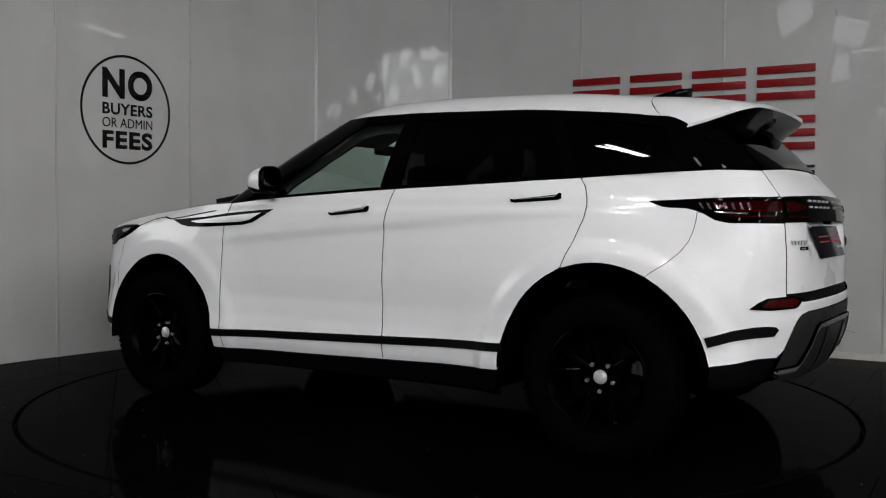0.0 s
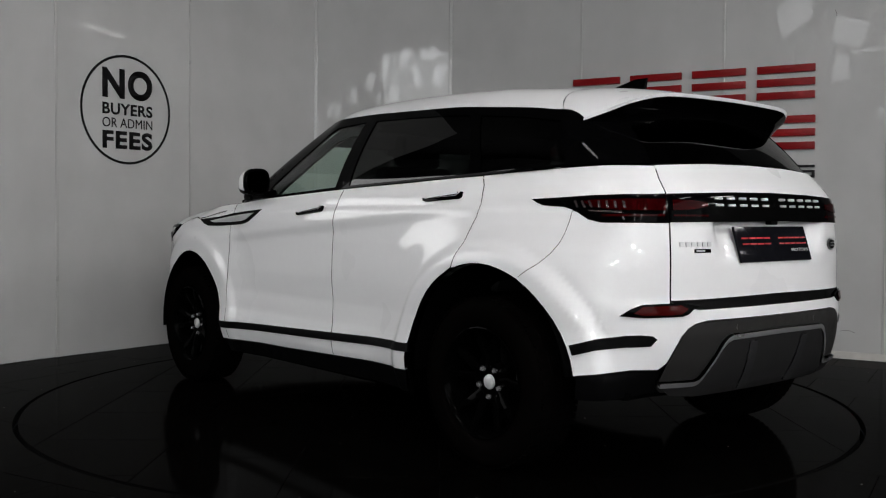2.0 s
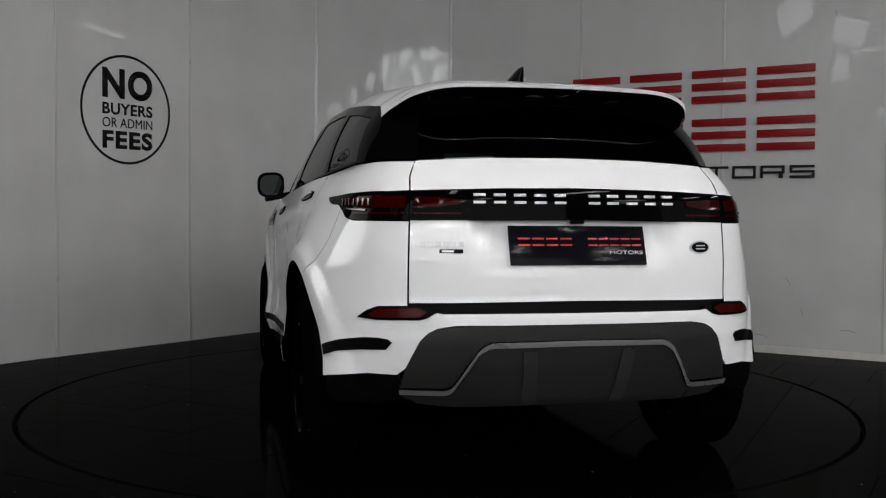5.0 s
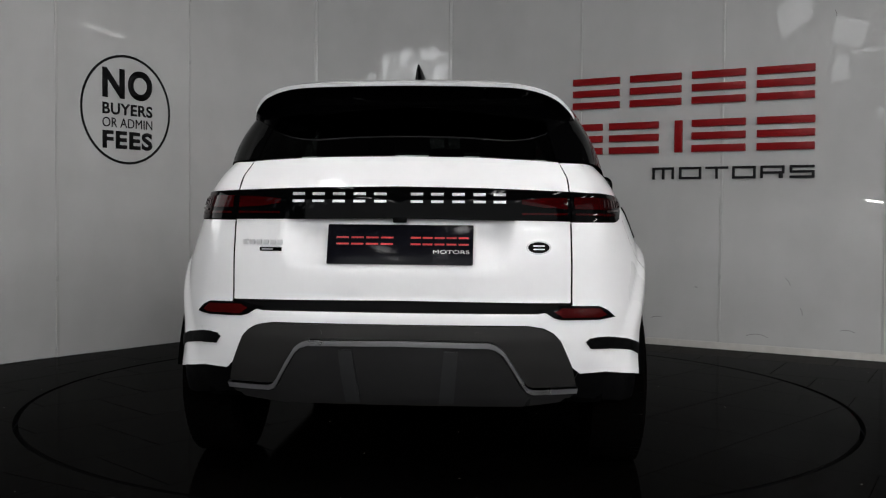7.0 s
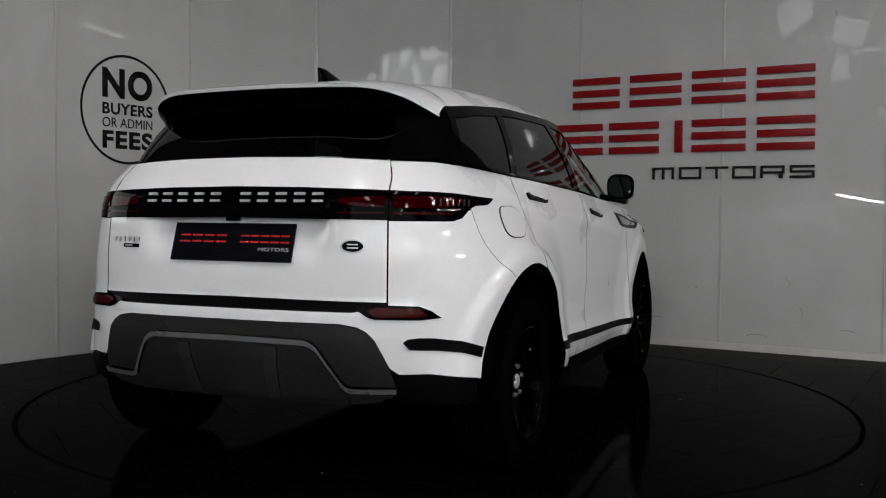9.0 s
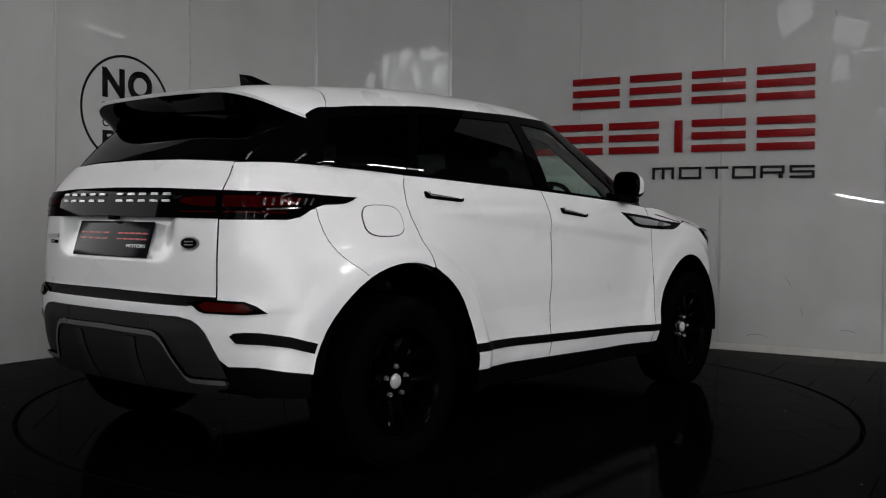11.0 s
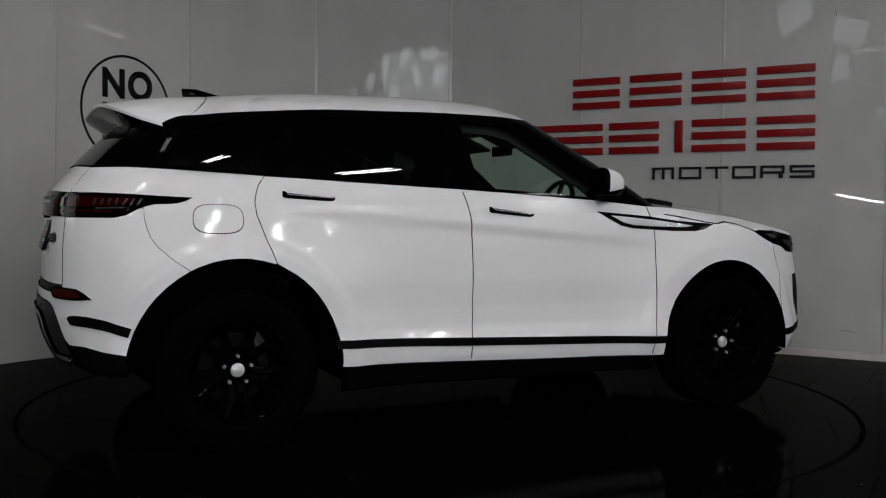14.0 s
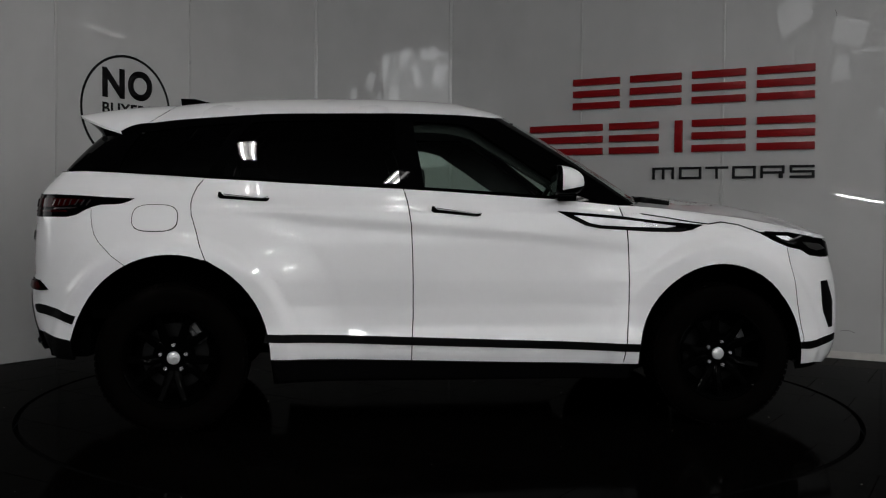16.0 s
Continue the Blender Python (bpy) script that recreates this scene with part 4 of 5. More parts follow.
def build_cabin():
    full = float(CAB[-1])

    def g(points):
        return [cab_xz(x, z) for x, z in points]

    for side in "LR":
        patch("front_window", cabin, g([(-0.15, 1.172), (0.2, 1.152), (0.60, 1.127), (0.50, 1.21), (0.30, 1.345), (0.12, 1.468), (0.05, 1.498), (-0.06, 1.508), (-0.20, 1.510)]), CLEAR_GLASS, car, lift=-0.003, thick=0.003, sides=side, label="clear green-tinted front side window")
        patch("rear_window", cabin, g([(-0.265, 1.178), (-0.7, 1.195), (-1.12, 1.212), (-1.10, 1.30), (-1.04, 1.42), (-0.99, 1.482), (-0.6, 1.506), (-0.29, 1.512)]), PRIVACY, car, lift=-0.003, thick=0.003, sides=side, label="dark privacy glass rear side window")
        patch("quarter_window", cabin, g([(-1.19, 1.22), (-1.40, 1.232), (-1.62, 1.243), (-1.58, 1.33), (-1.52, 1.432), (-1.30, 1.462), (-1.06, 1.484), (-1.12, 1.38), (-1.165, 1.29)]), PRIVACY, car, lift=-0.003, thick=0.003, sides=side, label="dark privacy quarter window")
        patch("centre_pillar", cabin, g([(-0.15, 1.158), (-0.268, 1.166), (-0.292, 1.515), (-0.20, 1.515)]), GLOSS_BLACK, car, lift=0.001, sides=side)
        patch("rear_pillar", cabin, g([(-1.12, 1.205), (-1.19, 1.212), (-1.165, 1.29), (-1.12, 1.38), (-1.06, 1.486), (-0.985, 1.486), (-1.04, 1.42), (-1.10, 1.30)]), GLOSS_BLACK, car, lift=0.001, sides=side)
        patch("roof_rail", cabin, [cab_xz(-1.52, 1.43), cab_xz(-1.30, 1.46), cab_xz(-1.06, 1.482), cab_xz(-0.6, 1.504), cab_xz(-0.2, 1.508), cab_xz(0.05, 1.496), cab_xz(0.12, 1.466)] + [(cab_xz(x, z)[0], RISE) for x, z in ((0.2, 1.543), (0.05, 1.546), (-0.25, 1.549), (-0.9, 1.535), (-1.36, 1.497), (-1.50, 1.477))], GLOSS_BLACK, car, lift=0.001, sides=side)
        patch("screen_pillar", cabin, [cab_xz(0.60, 1.12), cab_xz(0.50, 1.21), cab_xz(0.30, 1.345), cab_xz(0.12, 1.466)] + [(cab_xz(0.2, 1.543)[0], RISE), (KNOT[10] + 0.10, RISE), (KNOT[10] + 0.10, 0.0), (KNOT[10], 0.0), (cab_xz(0.6, 1.115)[0], 0.0)], GLOSS_BLACK, car, lift=0.001, sides=side)
        patch("belt_moulding", cabin, [(cab_xz(x, z)[0], 0.0) for x, z in ((0.60, 1.12), (0.2, 1.142), (-0.25, 1.168), (-0.9, 1.196), (-1.36, 1.22), (-1.62, 1.237))] + g([(-1.62, 1.246), (-1.36, 1.229), (-0.9, 1.206), (-0.25, 1.179), (0.2, 1.154), (0.60, 1.129)]), GLOSS_BLACK, car, lift=0.002, sides=side)
        patch("tail_pillar", cabin, [(KNOT[2] + 0.02, 0.0), (KNOT[2] + 0.02, RISE), (cab_xz(-1.5, 1.477)[0], RISE), cab_xz(-1.52, 1.43), cab_xz(-1.58, 1.33), cab_xz(-1.62, 1.24), (cab_xz(-1.62, 1.237)[0], 0.0)], GLOSS_BLACK, car, lift=0.001, sides=side)
    patch("windscreen", cabin, [(KNOT[10] + 0.10, 0.0), (full, 0.0), (full, RISE), (KNOT[10] + 0.10, RISE)], CLEAR_GLASS, car, lift=-0.002, thick=0.003, sides="LR", label="clear windscreen")
    patch("tailgate_window", cabin, [(0.0, 0.0), (KNOT[2] + 0.02, 0.0), (KNOT[2] + 0.02, RISE), (0.0, RISE)], PRIVACY, car, lift=-0.001, thick=0.003, sides="LR", label="dark tailgate window")
    # roof: crowned skin inside the glass line
    crown = eased([-1.62, -1.553, -1.306, -1.012, -0.713, -0.40, -0.105, 0.05, 0.206, 0.291, 0.375], [1.575, 1.585, 1.616, 1.641, 1.653, 1.658, 1.653, 1.642, 1.613, 1.591, 1.566], 0.03)
    us = np.linspace(KNOT[5], CAB[-1], 90)
    e = cabin(us, np.full(90, RISE))
    rows = []
    for k in np.linspace(-1, 1, 45):
        a = abs(k)
        ex = e[:, 0] + 0.12 * (1 - a ** 6) * (1 - ease(e[:, 0] - e[0, 0], 0, 0.6))
        top = np.maximum(crown(ex), e[:, 2])
        z = e[:, 2] + (top - e[:, 2]) * (1 - a ** 4.8)
        rows.append(np.stack([ex, e[:, 1] * k, z], 1))
    part("roof", sheet(rows), WHITE, car, "white roof")
    # roof spoiler: white blade with drooping tips over a gloss black underside
    joint = np.array([r[0] for r in rows[22:]])
    fore = spline([tuple(p) for p in joint[::3]] + [tuple(joint[-1])], 40)[0] + np.array((-0.004, 0, 0))
    aft = spline([(-1.888, 0, 1.541), (-1.884, 0.3, 1.537), (-1.866, 0.45, 1.529), (-1.81, 0.555, 1.503), (-1.72, 0.618, 1.465), (-1.628, 0.648, 1.437)], 40)[0]
    half = []
    for v in np.linspace(0, 1, 14):
        r = fore + (aft - fore) * v
        r[:, 2] += 0.010 * 4 * v * (1 - v)
        half.append(r)
    lip = aft + np.array((0.006, 0, -0.014))
    rows = [np.vstack([(r * (1, -1, 1))[::-1], r[1:]]) for r in half + [lip]]
    spoiler = part("roof_spoiler", sheet(rows), WHITE, car, "white roof spoiler with gloss black underside")
    deep = spline([(-1.76, 0, 1.42), (-1.76, 0.3, 1.415), (-1.745, 0.46, 1.41), (-1.72, 0.555, 1.40), (-1.67, 0.62, 1.40), (-1.60, 0.65, 1.42)], 40)[0]
    rows = []
    for v in np.linspace(0, 1, 10):
        r = lip + (deep - lip) * v
        r[:, 0] += 0.05 * 4 * v * (1 - v) * np.clip(1 - np.linspace(0, 1, 40), 0.2, 1)
        rows.append(np.vstack([(r * (1, -1, 1))[::-1], r[1:]]))
    lining = []
    for r in half[2:]:
        q = r * (1, 0.985, 1) + np.array((0.004, 0, -0.012))
        lining.append(np.vstack([(q * (1, -1, 1))[::-1], q[1:]]))
    part("spoiler_underside", join(sheet(rows), sheet(lining)), GLOSS_BLACK, spoiler)
    # aerial fin
    rows = []
    for v in np.linspace(0, 1, 9):
        half_w = 0.030 * (1 - v) ** 0.8 + 0.004
        x0, x1 = -1.425 - 0.014 * v, -1.0 - 0.36 * v
        n = 20
        rows.append([((x0 + x1) / 2 + (x1 - x0) / 2 * math.cos(2 * math.pi * i / n), half_w * math.sin(2 * math.pi * i / n), 1.592 + 0.084 * v) for i in range(n)])
    bm = sheet(rows, closed=True)
    bmesh.ops.holes_fill(bm, edges=bm.edges[:])
    part("aerial_fin", bm, GLOSS_BLACK, car, "gloss black shark fin aerial")
    # cowl and wipers
    part("scuttle", box(0.16, 1.36, 0.03, (1.07, 0, 1.118), 0.01, pose(0, 0, 0, 0, 8, 0)), TRIM, car)
    for y in (0.35, -0.15):
        part("wiper", box(0.03, 0.55, 0.015, (1.03, y, 1.142), 0.005), TRIM, car)


def build_mirror(side):
    """Door mirror: black body and foot, white cap, mirror glass facing aft."""
    rows = []
    for v in np.linspace(0, 1, 12):
        s = (1 - v ** 2.6) ** 0.5 if v < 1 else 0.02
        x = 0.488 + 0.135 * v
        row = []
        for i in range(28):
            t = 2 * math.pi * i / 28
            c, q = math.cos(t), math.sin(t)
            row.append((x, side * (0.945 + (0.079 * math.copysign(abs(c) ** 0.7, c)) * s), 1.213 + 0.072 * math.copysign(abs(q) ** 0.72, q) * s - 0.012 * v))
        rows.append(row)
    bm = sheet(rows, closed=True)
    bmesh.ops.holes_fill(bm, edges=bm.edges[:])
    body = part("door_mirror", bm, WHITE, car, "white-capped door mirror with black housing")
    low = bmesh.new()
    low.from_mesh(body.data)
    bmesh.ops.bisect_plane(low, geom=low.verts[:] + low.edges[:] + low.faces[:], plane_co=(0.55, 0, 1.176), plane_no=(-0.2, 0, 1), clear_outer=True)
    bmesh.ops.scale(low, vec=(1.012, 1.0, 1.0), verts=low.verts)
    bmesh.ops.translate(low, vec=(-0.006, side * 0.001, -0.003), verts=low.verts)
    part("mirror_housing", low, GLOSS_BLACK, body)
    def rim(x, grow):
        ring = []
        for i in range(36):
            t = 2 * math.pi * i / 36
            c, q = math.copysign(abs(math.cos(t)) ** 0.66, math.cos(t)), math.copysign(abs(math.sin(t)) ** 0.66, math.sin(t))
            ring.append((x, side * (0.945 + c * (0.078 + grow)), 1.212 + q * (0.073 + grow) - 0.003 * c * max(q, 0.0)))
        return ring

    bm = sheet([rim(0.498, 0.0005), rim(0.494, 0.002), rim(0.486, 0.002), rim(0.478, -0.002), rim(0.474, -0.008), rim(0.4745, -0.013)], closed=True)
    bmesh.ops.holes_fill(bm, edges=bm.edges[:])
    part("mirror_bezel", bm, GLOSS_BLACK, body)
    bm = sheet([rim(0.4742, -0.014), rim(0.4715, -0.0145)], closed=True)
    bmesh.ops.holes_fill(bm, edges=bm.edges[:])
    part("mirror_glass", bm, MIRROR, body)
    part("mirror_foot", box(0.10, 0.16, 0.035, (0.53, side * 0.90, 1.142), 0.012, pose(0, 0, 0, -side * 12, 0, 0)), GLOSS_BLACK, body)


def build_wheel():
    """Black five-twin-spoke wheel; its outer face looks along +y."""
    face = [(0.0, 0.052), (0.045, 0.052), (0.085, 0.050), (0.10, 0.030), (0.06, 0.0), (0.0, 0.0)]
    hub = part("wheel", lathe(face, 40), RIM, car, "gloss black alloy wheel with five split spokes")
    tyre = [(0.222, 0.095), (0.235, 0.106), (0.262, 0.117), (0.298, 0.118), (0.326, 0.111), (0.342, 0.098), (0.350, 0.080), (0.352, 0.05), (0.353, 0.0), (0.352, -0.05), (0.350, -0.08), (0.342, -0.098), (0.298, -0.118), (0.235, -0.106), (0.222, -0.095)]
    rubber = part("tyre", lathe(tyre, 96), RUBBER, hub, "matt black road tyre")
    rim = [(0.224, 0.100), (0.231, 0.108), (0.226, 0.110), (0.218, 0.103), (0.207, 0.085), (0.200, 0.03), (0.198, -0.095), (0.222, -0.10)]
    part("rim", lathe(rim, 80), RIM, hub)
    part("brake_disc", lathe([(0.06, -0.02), (0.158, -0.02), (0.158, -0.042), (0.06, -0.042)], 40), DISC, hub)
    part("brake_caliper", join(box(0.05, 0.035, 0.10, (-0.150, 0.0, 0.03), 0.008), box(0.02, 0.015, 0.06, (-0.138, 0.02, 0.03), 0.004)), CALIPER, hub, "grey brake caliper")
    part("wheel_back", lathe([(0.0, -0.06), (0.20, -0.06), (0.20, -0.064), (0.0, -0.064)], 40), DARK, hub)
    for i in range(5):
        a = 90 + 72 * i
        arms = []
        for s in (-1, 1):
            m = pose(0, 0, 0, 0, -a, 0)
            rows = []
            for v in np.linspace(0, 1, 8):
                r = 0.06 + 0.155 * v
                off = s * (0.012 + 0.052 * v ** 1.2)
                wid = 0.024 - 0.008 * v + 0.006 * max(0, v - 0.85) / 0.15
                top, bot = 0.052 + 0.035 * v, 0.022 + 0.045 * v
                rows.append([(r, bot, off - wid), (r, top - 0.006, off - wid), (r, top, off - wid * 0.6), (r, top, off + wid * 0.6), (r, top - 0.006, off + wid), (r, bot, off + wid)])
            bm = sheet(rows, closed=True)
            bmesh.ops.transform(bm, matrix=m, verts=bm.verts)
            arms.append(bm)
        part("spoke", join(*arms), RIM, hub)
        t = math.radians(a + 36)
        part("lug_nut", lathe([(0, 0.066), (0.009, 0.066), (0.011, 0.060), (0.011, 0.045), (0, 0.045)], 6), SILVER, hub).matrix_local = pose(0.062 * math.cos(t), 0, 0.062 * math.sin(t))
    part("hub_cap", lathe([(0, 0.064), (0.020, 0.063), (0.029, 0.059), (0.032, 0.050), (0, 0.050)], 32), LETTER, hub, "silver hub cap")
    # tread blocks
    bm = bmesh.new()
    for i in range(72):
        for y in (-0.078, -0.026, 0.026, 0.078):
            t = 2 * math.pi * (i + (0.5 if abs(y) > 0.05 else 0)) / 72
            bl = box(0.008, 0.044, 0.022, (0.351 if abs(y) < 0.05 else 0.3485, y, 0))
            bmesh.ops.transform(bl, matrix=pose(0, 0, 0, 0, math.degrees(t), 0), verts=bl.verts)
            me = bpy.data.meshes.new("block")
            bl.to_mesh(me)
            bl.free()
            bm.from_mesh(me)
            bpy.data.meshes.remove(me)
    part("tread", bm, RUBBER, hub)["kind"] = "stuff"
    return hub


def build_seats():
    def seat(y, x, name="front_seat"):
        base = part(name, join(box(0.50, 0.50, 0.14, (x, y, 0.66), 0.05, segments=3), box(0.12, 0.46, 0.62, (x - 0.30, y, 0.98), 0.05, pose(0, 0, 0, 0, -0, 0), 3)), LEATHER, car, "black leather seat")
        part("headrest", join(box(0.09, 0.26, 0.17, (x - 0.33, y, 1.37), 0.035, segments=3), box(0.015, 0.10, 0.12, (x - 0.32, y, 1.28), 0.004)), LEATHER, base)
        return base
    seat(0.37, 0.12)
    seat(-0.37, 0.12)
    bench = part("rear_bench", join(box(0.5, 1.2, 0.14, (-0.72, 0, 0.68), 0.05, segments=3), box(0.14, 1.2, 0.58, (-1.0, 0, 0.98), 0.05, segments=3)), LEATHER, car, "black leather rear bench")
    for y in (0.38, -0.38):
        part("headrest", box(0.09, 0.26, 0.14, (-1.04, y, 1.33), 0.035, segments=3), LEATHER, bench)
    dash = part("dashboard", join(box(0.42, 1.40, 0.16, (0.82, 0, 1.03), 0.05, segments=3), box(0.3, 1.4, 0.3, (0.88, 0, 0.85), 0.05)), LEATHER, car, "black dashboard")
    rows = [[((0.185 + 0.014 * math.cos(q)) * math.cos(t), (0.185 + 0.014 * math.cos(q)) * math.sin(t), 0.014 * math.sin(q)) for q in [2 * math.pi * j / 10 for j in range(10)]] for t in [2 * math.pi * i / 36 for i in range(37)]]
    bm = join(sheet(rows, closed=True), box(0.36, 0.03, 0.015), box(0.10, 0.12, 0.04, (0, 0, 0), 0.015))
    bmesh.ops.transform(bm, matrix=pose(0.55, -0.37, 1.06, 0, -68, 0), verts=bm.verts)
    part("steering_wheel", bm, LEATHER, dash, "black steering wheel")
    part("cabin_mirror", join(box(0.03, 0.22, 0.06, (0.42, 0, 1.42), 0.012), box(0.03, 0.03, 0.10, (0.44, 0, 1.47), 0.008)), TRIM, car)
    part("headlining", box(1.62, 1.12, 0.012, (-0.47, 0, 1.515), 0.004), LINING, car, "dark headlining")
    part("sun_visor", box(0.20, 0.42, 0.018, (0.30, 0.30, 1.468), 0.008, pose(0, 0, 0, 0, 24, 0)), LINING, car)
    part("sun_visor", box(0.20, 0.42, 0.018, (0.30, -0.30, 1.468), 0.008, pose(0, 0, 0, 0, 24, 0)), LINING, car)
    for side in "LR":
        run = [(0.56, 1.13), (0.47, 1.21), (0.27, 1.345), (0.10, 1.452), (-0.02, 1.478), (-0.22, 1.482), (-0.26, 1.515)]
        patch("pillar_trim", cabin, [cab_xz(x, z) for x, z in run] + [(cab_xz(0.1, 1.54)[0], RISE * 0.99), (KNOT[10] + 0.09, RISE * 0.99), (KNOT[10] + 0.09, 0.02)], LINING, car, lift=-0.05, thick=0.012, sides=side)
    part("cabin_floor", box(2.6, 1.5, 0.04, (-0.45, 0, 0.55)), DARK, car)
    part("parcel_shelf", box(0.6, 1.2, 0.03, (-1.45, 0, 1.14), 0.008), DARK, car)


build_body()
build_trim()
build_cabin()
build_mirror(1)
build_mirror(-1)
build_seats()
first = build_wheel()
first.matrix_local = pose(-AXLE, 0.832, 0.352)
for x, s in ((AXLE, 1), (-AXLE, -1), (AXLE, -1)):
    w = copy_thing(first, pose(x, s * 0.832, 0.352, 0, 0, 0 if s > 0 else 180) @ pose(0, 0, 0, 0, {(AXLE, 1): 14, (-AXLE, -1): 36, (AXLE, -1): 22}[x, s], 0))

# ---- lettering on the walls ----


def round_sign():
    sign = tagged(new("wall_sign"), "round black outlined vinyl sign about fees on the wall", "sign")
    sign.matrix_world = WEST @ pose(1.013, -0.003, 1.815)
    n, ro, ri = 96, 0.412, 0.393
    rows = [[(r * math.cos(2 * math.pi * i / n) * 0.965, y, r * math.sin(2 * math.pi * i / n)) for i in range(n)] for r, y in ((ro, 0.0), (ro, -0.002), (ri, -0.002), (ri, 0.0))]
    part("ring", sheet(rows, closed=True), BLACK, sign)
    for words, z0, z1, weight in (("NO", 0.078, 0.305, 0.04), ("BUYERS", -0.043, 0.045, 0.026), ("OR ADMIN", -0.138, -0.066, 0.0), ("FEES", -0.298, -0.162, 0.038)):
        ob = mesh_object("lettering", text_mesh(words, 0.442, z1 - z0, 0.002, weight), BLACK, sign, smooth=False)
        ob.matrix_local = pose(-0.213, 0, z0)


def name_sign():
    """Raised dealer sign: red bars in two rows where the name stands, and a black word below."""
    sign = tagged(new("wall_sign"), "raised red and black dealer sign on the wall", "sign")
    sign.matrix_world = EAST
    cells = [(-0.646, -0.235, 1.935), (-0.145, 0.28, 1.935), (0.366, 0.783, 1.935), (0.868, 1.290, 1.935),
             (-1.044, -0.38, 1.555), (-0.32, 0.10, 1.555), (0.228, 0.30, 1.555), (0.371, 0.789, 1.555), (0.875, 1.297, 1.555)]
    for s0, s1, z in cells:
        if s1 - s0 < 0.1:
            part("red_bar", box(s1 - s0 - 0.01, 0.03, 0.255, ((s0 + s1) / 2, -0.017, z + 0.1275), 0.003), RED, sign)
            continue
        for k in (0.028, 0.1275, 0.227):
            part("red_bar", box(s1 - s0, 0.03, 0.056, ((s0 + s1) / 2, -0.017, z + k), 0.003), RED, sign)
    k, w, h = 0.019, 0.178, 0.097
    strokes = {
        "M": [(0, h - k, w, k), (0, 0, k, h), ((w - k) / 2, 0, k, h), (w - k, 0, k, h)],
        "O": [(0, 0, w, k), (0, h - k, w, k), (0, 0, k, h), (w - k, 0, k, h)],
        "T": [(0, h - k, w, k), ((w - k) / 2, 0, k, h)],
        "R": [(0, 0, k, h), (0, h - k, w, k), (0, 0.034, w, k), (w - k, 0.034, k, h - 0.034), (w - 2.2 * k, 0, 1.6 * k, 0.036)],
        "S": [(0, 0, w, k), (0, h - k, w, k), (0, (h - k) / 2, w, k), (0, h / 2, k, h / 2), (w - k, 0, k, h / 2)],
    }
    for letter, x0 in zip("MOTORS", (0.053, 0.272, 0.482, 0.692, 0.905, 1.120)):
        pieces = [box(a, 0.02 + 0.0006 * i, b, (x0 + x + a / 2, -0.012 - 0.0003 * i, 1.341 + z + b / 2), 0.003) for i, (x, z, a, b) in enumerate(strokes[letter])]
        part("letter", join(*pieces), LETTER_BLACK, sign)


def scuff(x, z, length, turn):
    """A thin dark scrape on the east wall."""
    bm = sheet([[(length * (t - 0.5), -0.0012, 0.12 * length * math.sin(3 * t) + w) for t in np.linspace(0, 1, 9)] for w in (-0.0015, 0.0015)])
    ob = mesh_object("scuff", bm, SCUFF, bpy.data.objects["wall_east"])
    ob.matrix_local = pose(x, -0.001, z, 0, turn, 0)


SCUFF = plain("dark_scuff", (0.08, 0.075, 0.07), 0.6)
for x, z, length, turn in ((1.42, 2.55, 0.05, 80), (1.12, 0.55, 0.07, 60), (1.22, 0.33, 0.06, 75), (0.42, 0.48, 0.03, 10), (1.55, 0.20, 0.10, 5), (0.9, 0.12, 0.16, 3), (0.1, 0.22, 0.09, -4)):
    scuff(x, z, length, turn)
round_sign()
name_sign()

# ---- the hall's fittings ----
TUBE = lit("fluorescent_tube", (1.0, 0.985, 0.975), 165.0)
BRIGHT_PANE = lit("bright_glow_pane", (0.95, 0.97, 1.0), 3.6)
PALE = lit("dim_glow_pane", (0.95, 0.97, 1.0), 2.2)
FITTING = plain("white_enamel", (0.7, 0.7, 0.7), 0.4)


def tube(length, m):
    bm = bmesh.new()
    bmesh.ops.create_cone(bm, cap_ends=True, segments=12, radius1=0.016, radius2=0.016, depth=length)
    bmesh.ops.transform(bm, matrix=m, verts=bm.verts)
    return bm


def hung_light(x, y, z, turn):
    """A twin tube batten on two drop rods."""
    light = tagged(new("ceiling_light"), "twin fluorescent tube batten hung on two rods", "ceiling light", group="batten lights")
    light.matrix_world = pose(x, y, z, 0, 0, turn)
    part("batten", box(0.24, 1.5, 0.06, (0, 0, 0.03), 0.01), FITTING, light)
    for dx in (-0.07, 0.07):
        part("tube", tube(1.42, pose(dx, 0, -0.02, 90, 0, 0)), TUBE, light)
    for s in (-0.5, 0.5):
        part("drop_rod", box(0.012, 0.012, ROOF - z - 0.055, (0, s, 0.055 + (ROOF - z - 0.055) / 2), 0.0), FITTING, light)
    return light


first_light = hung_light(0.2, -10.6, 4.52, 0)
# unseen battens; the last three are added to brighten the car's top
for x, y in ((-2.2, -8.8), (2.6, -8.8), (6.4, -7.6), (6.4, -4.0), (2.4, -12.0), (-2.4, -12.0), (7.6, -1.2), (8.4, -10.2), (-1.4, -3.4), (0.6, -5.2), (2.9, -4.4)):
    copy_thing(first_light, pose(x, y, 4.52))
# low battens, also unseen, added for streak reflections in the paint
for x, y, z, turn in ((-3.2, -12.9, 2.7, 80), (0.6, -12.6, 3.2, 60), (3.4, -12.9, 2.8, 75), (6.6, -12.0, 3.1, 50), (8.9, -8.8, 2.9, 15), (9.0, -3.2, 3.0, 10)):
    hung_light(x, y, z, turn)


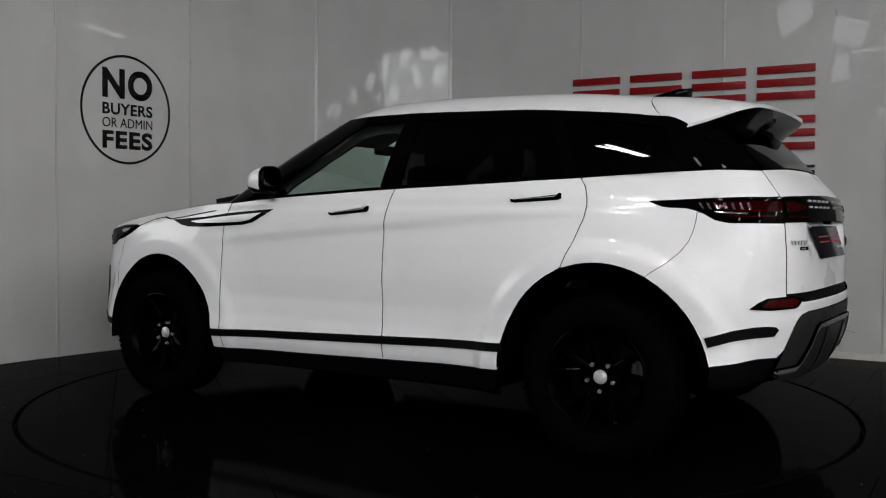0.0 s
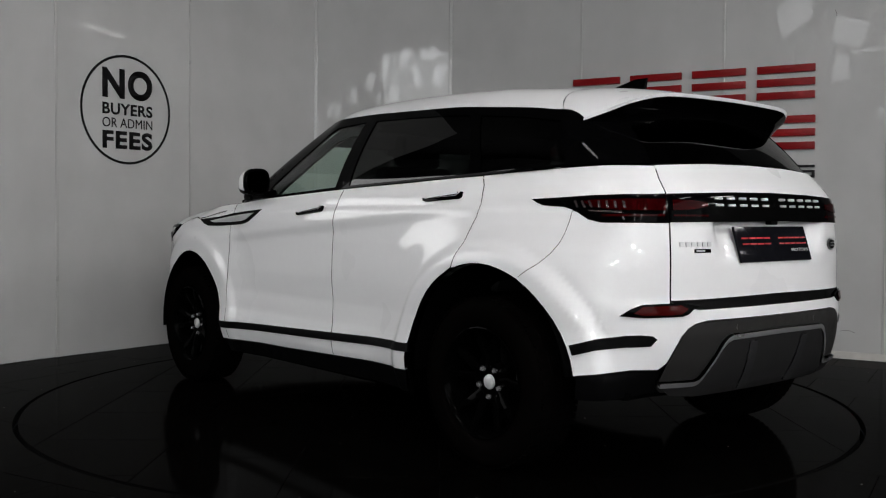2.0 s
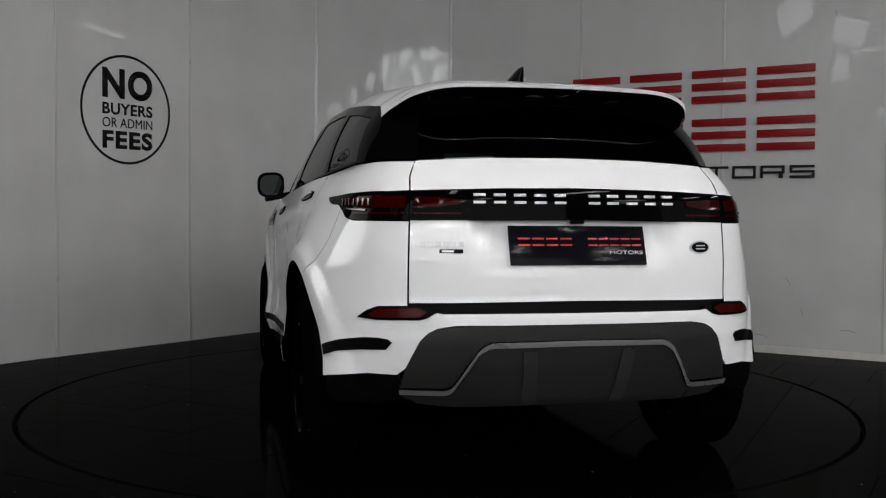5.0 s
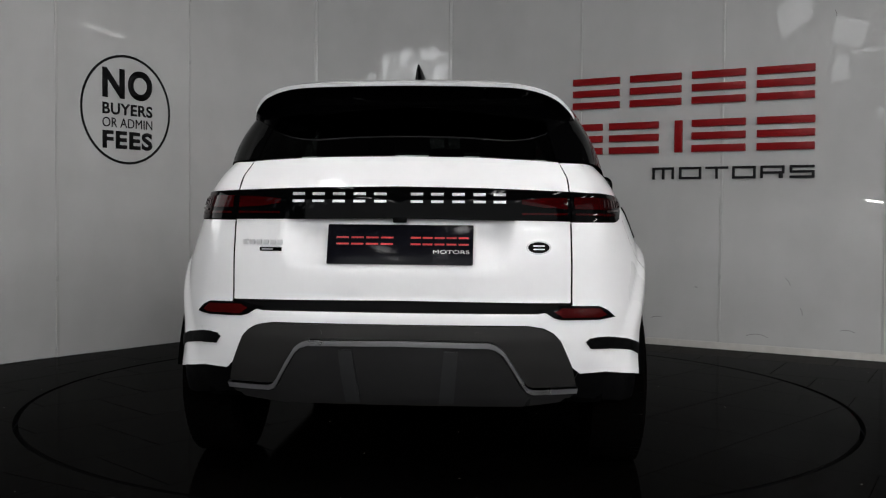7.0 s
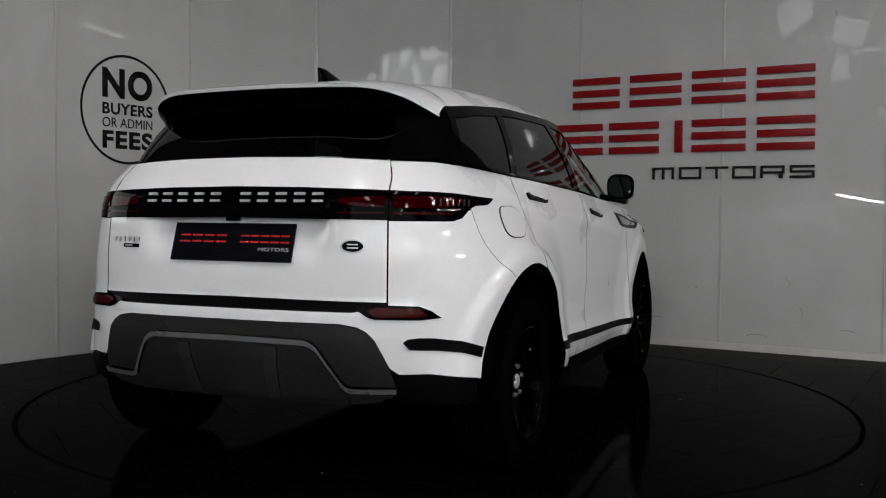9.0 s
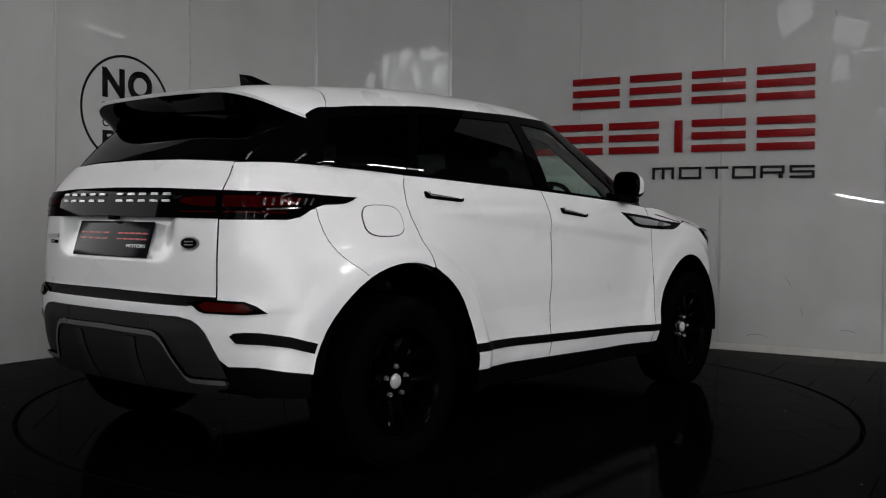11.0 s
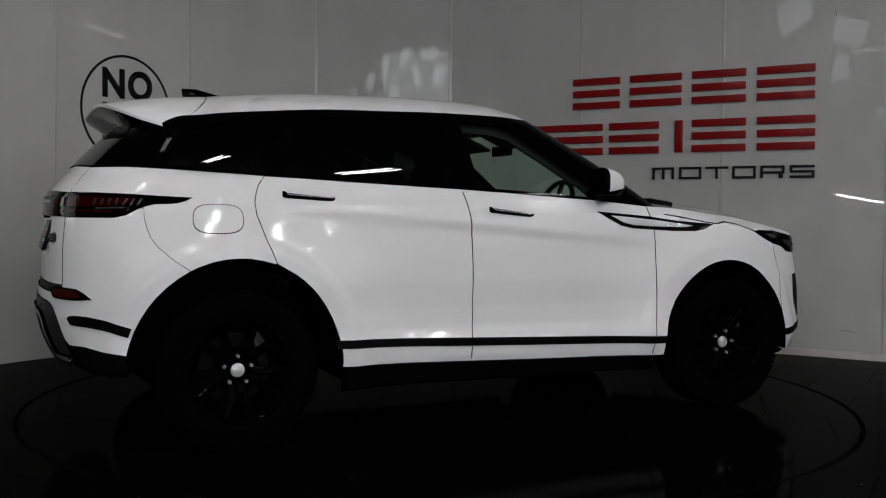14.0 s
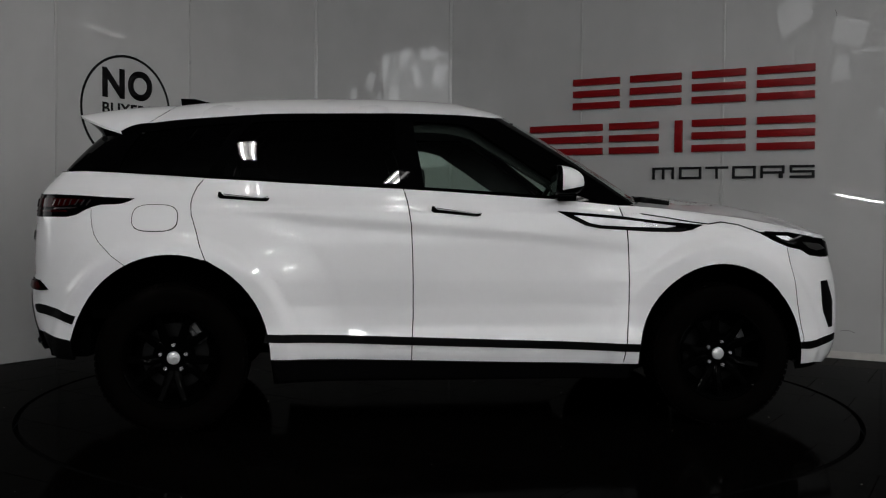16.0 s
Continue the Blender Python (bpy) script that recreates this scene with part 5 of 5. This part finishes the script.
wall_light = tagged(new("wall_light"), "single fluorescent tube fitted low along the hall wall", "wall light")
wall_light.matrix_world = pose(-8.95, -13.99, 1.55, 0, 9, 0)
part("batten", box(1.5, 0.05, 0.09, (0, 0.025, 0), 0.01), FITTING, wall_light)
part("tube", tube(1.44, pose(0, 0.07, 0, 0, 90, 0)), TUBE, wall_light)


def high_window(m, w, h, mat, label):
    """A small glowing pane added high in a hall wall for its reflection, its face looking along +y."""
    r = tagged(new("high_window"), label, "window", group="high windows")
    r.matrix_world = m
    part("pane", box(w, 0.012, h, (0, 0.008, 0), 0.003), mat, r)
    part("frame", join(*[box(a, 0.03, b, (x, 0.015, z), 0.003) for a, b, x, z in ((w + 0.03, 0.014, 0, h / 2 + 0.007), (w + 0.03, 0.014, 0, -h / 2 - 0.007), (0.014, h, w / 2 + 0.007, 0), (0.014, h, -w / 2 - 0.007, 0))]), FITTING, r)


# unseen glowing panes, set where the cladding's bright reflections lead back to
BRIGHT_LABEL, PALE_LABEL = "small unseen glowing pane, added for its reflection in the cladding", "wide unseen dim glowing pane, added for its reflection in the cladding"
for x, z, w, h, turn in ((-5.75, 5.43, 0.26, 0.52, 14), (-5.0, 5.52, 0.56, 0.30, -8), (-4.72, 4.92, 0.34, 0.56, 20), (-6.36, 5.1, 0.20, 0.56, 10), (-6.76, 4.8, 0.24, 0.50, 16), (-6.07, 4.46, 0.26, 0.44, 12),
                         (-5.42, 4.89, 0.22, 0.60, -20), (-7.28, 4.42, 0.20, 0.46, 12), (-7.77, 4.0, 0.18, 0.34, 16), (-7.98, 4.02, 0.14, 0.34, 16), (-6.5, 4.36, 0.14, 0.3, 14), (-8.35, 3.7, 0.2, 0.24, 30)):
    high_window(pose(x, -13.995, z, 0, turn, 0), w, h, BRIGHT_PANE, BRIGHT_LABEL)
for x, y, z, w, h, turn, face in ((-9.99, -3.07, 4.58, 0.40, 0.62, 0, -90), (-9.99, -3.0, 4.0, 0.34, 0.7, 4, -90), (-9.99, -2.62, 4.25, 0.42, 0.12, -18, -90), (-9.99, -12.6, 6.35, 1.3, 0.7, -30, -90), (-9.4, -13.995, 5.95, 1.0, 0.66, 18, 0),
                                  (-9.7, -13.995, 5.05, 0.5, 0.7, 10, 0), (-8.75, -13.995, 5.42, 1.3, 0.1, 3, 0)):
    high_window(pose(x, y, z, 0, 0, face) @ pose(0, 0, 0, 0, turn, 0), w, h, PALE, PALE_LABEL)


# ---- floor tiles ----
lay_tiles(turntable, -40.0, True, 2.6, -3, 3)
lay_tiles(floor, -30.0, False, 4.4, -5.2, 3.8)


def motions():
    """The turntable turns at an even rate and carries the car with it."""
    rows = [(t / 2, 147.7 - 8.825 * t / 2) for t in range(33)]
    walk(turntable, [(t, pose(0, 0, 0, 0, 0, a)) for t, a in rows])
    walk(car, [(t, pose(0, 0, 0, 0, 0, a) @ pose(-0.0295, -0.0015, 0)) for t, a in rows])


motions()
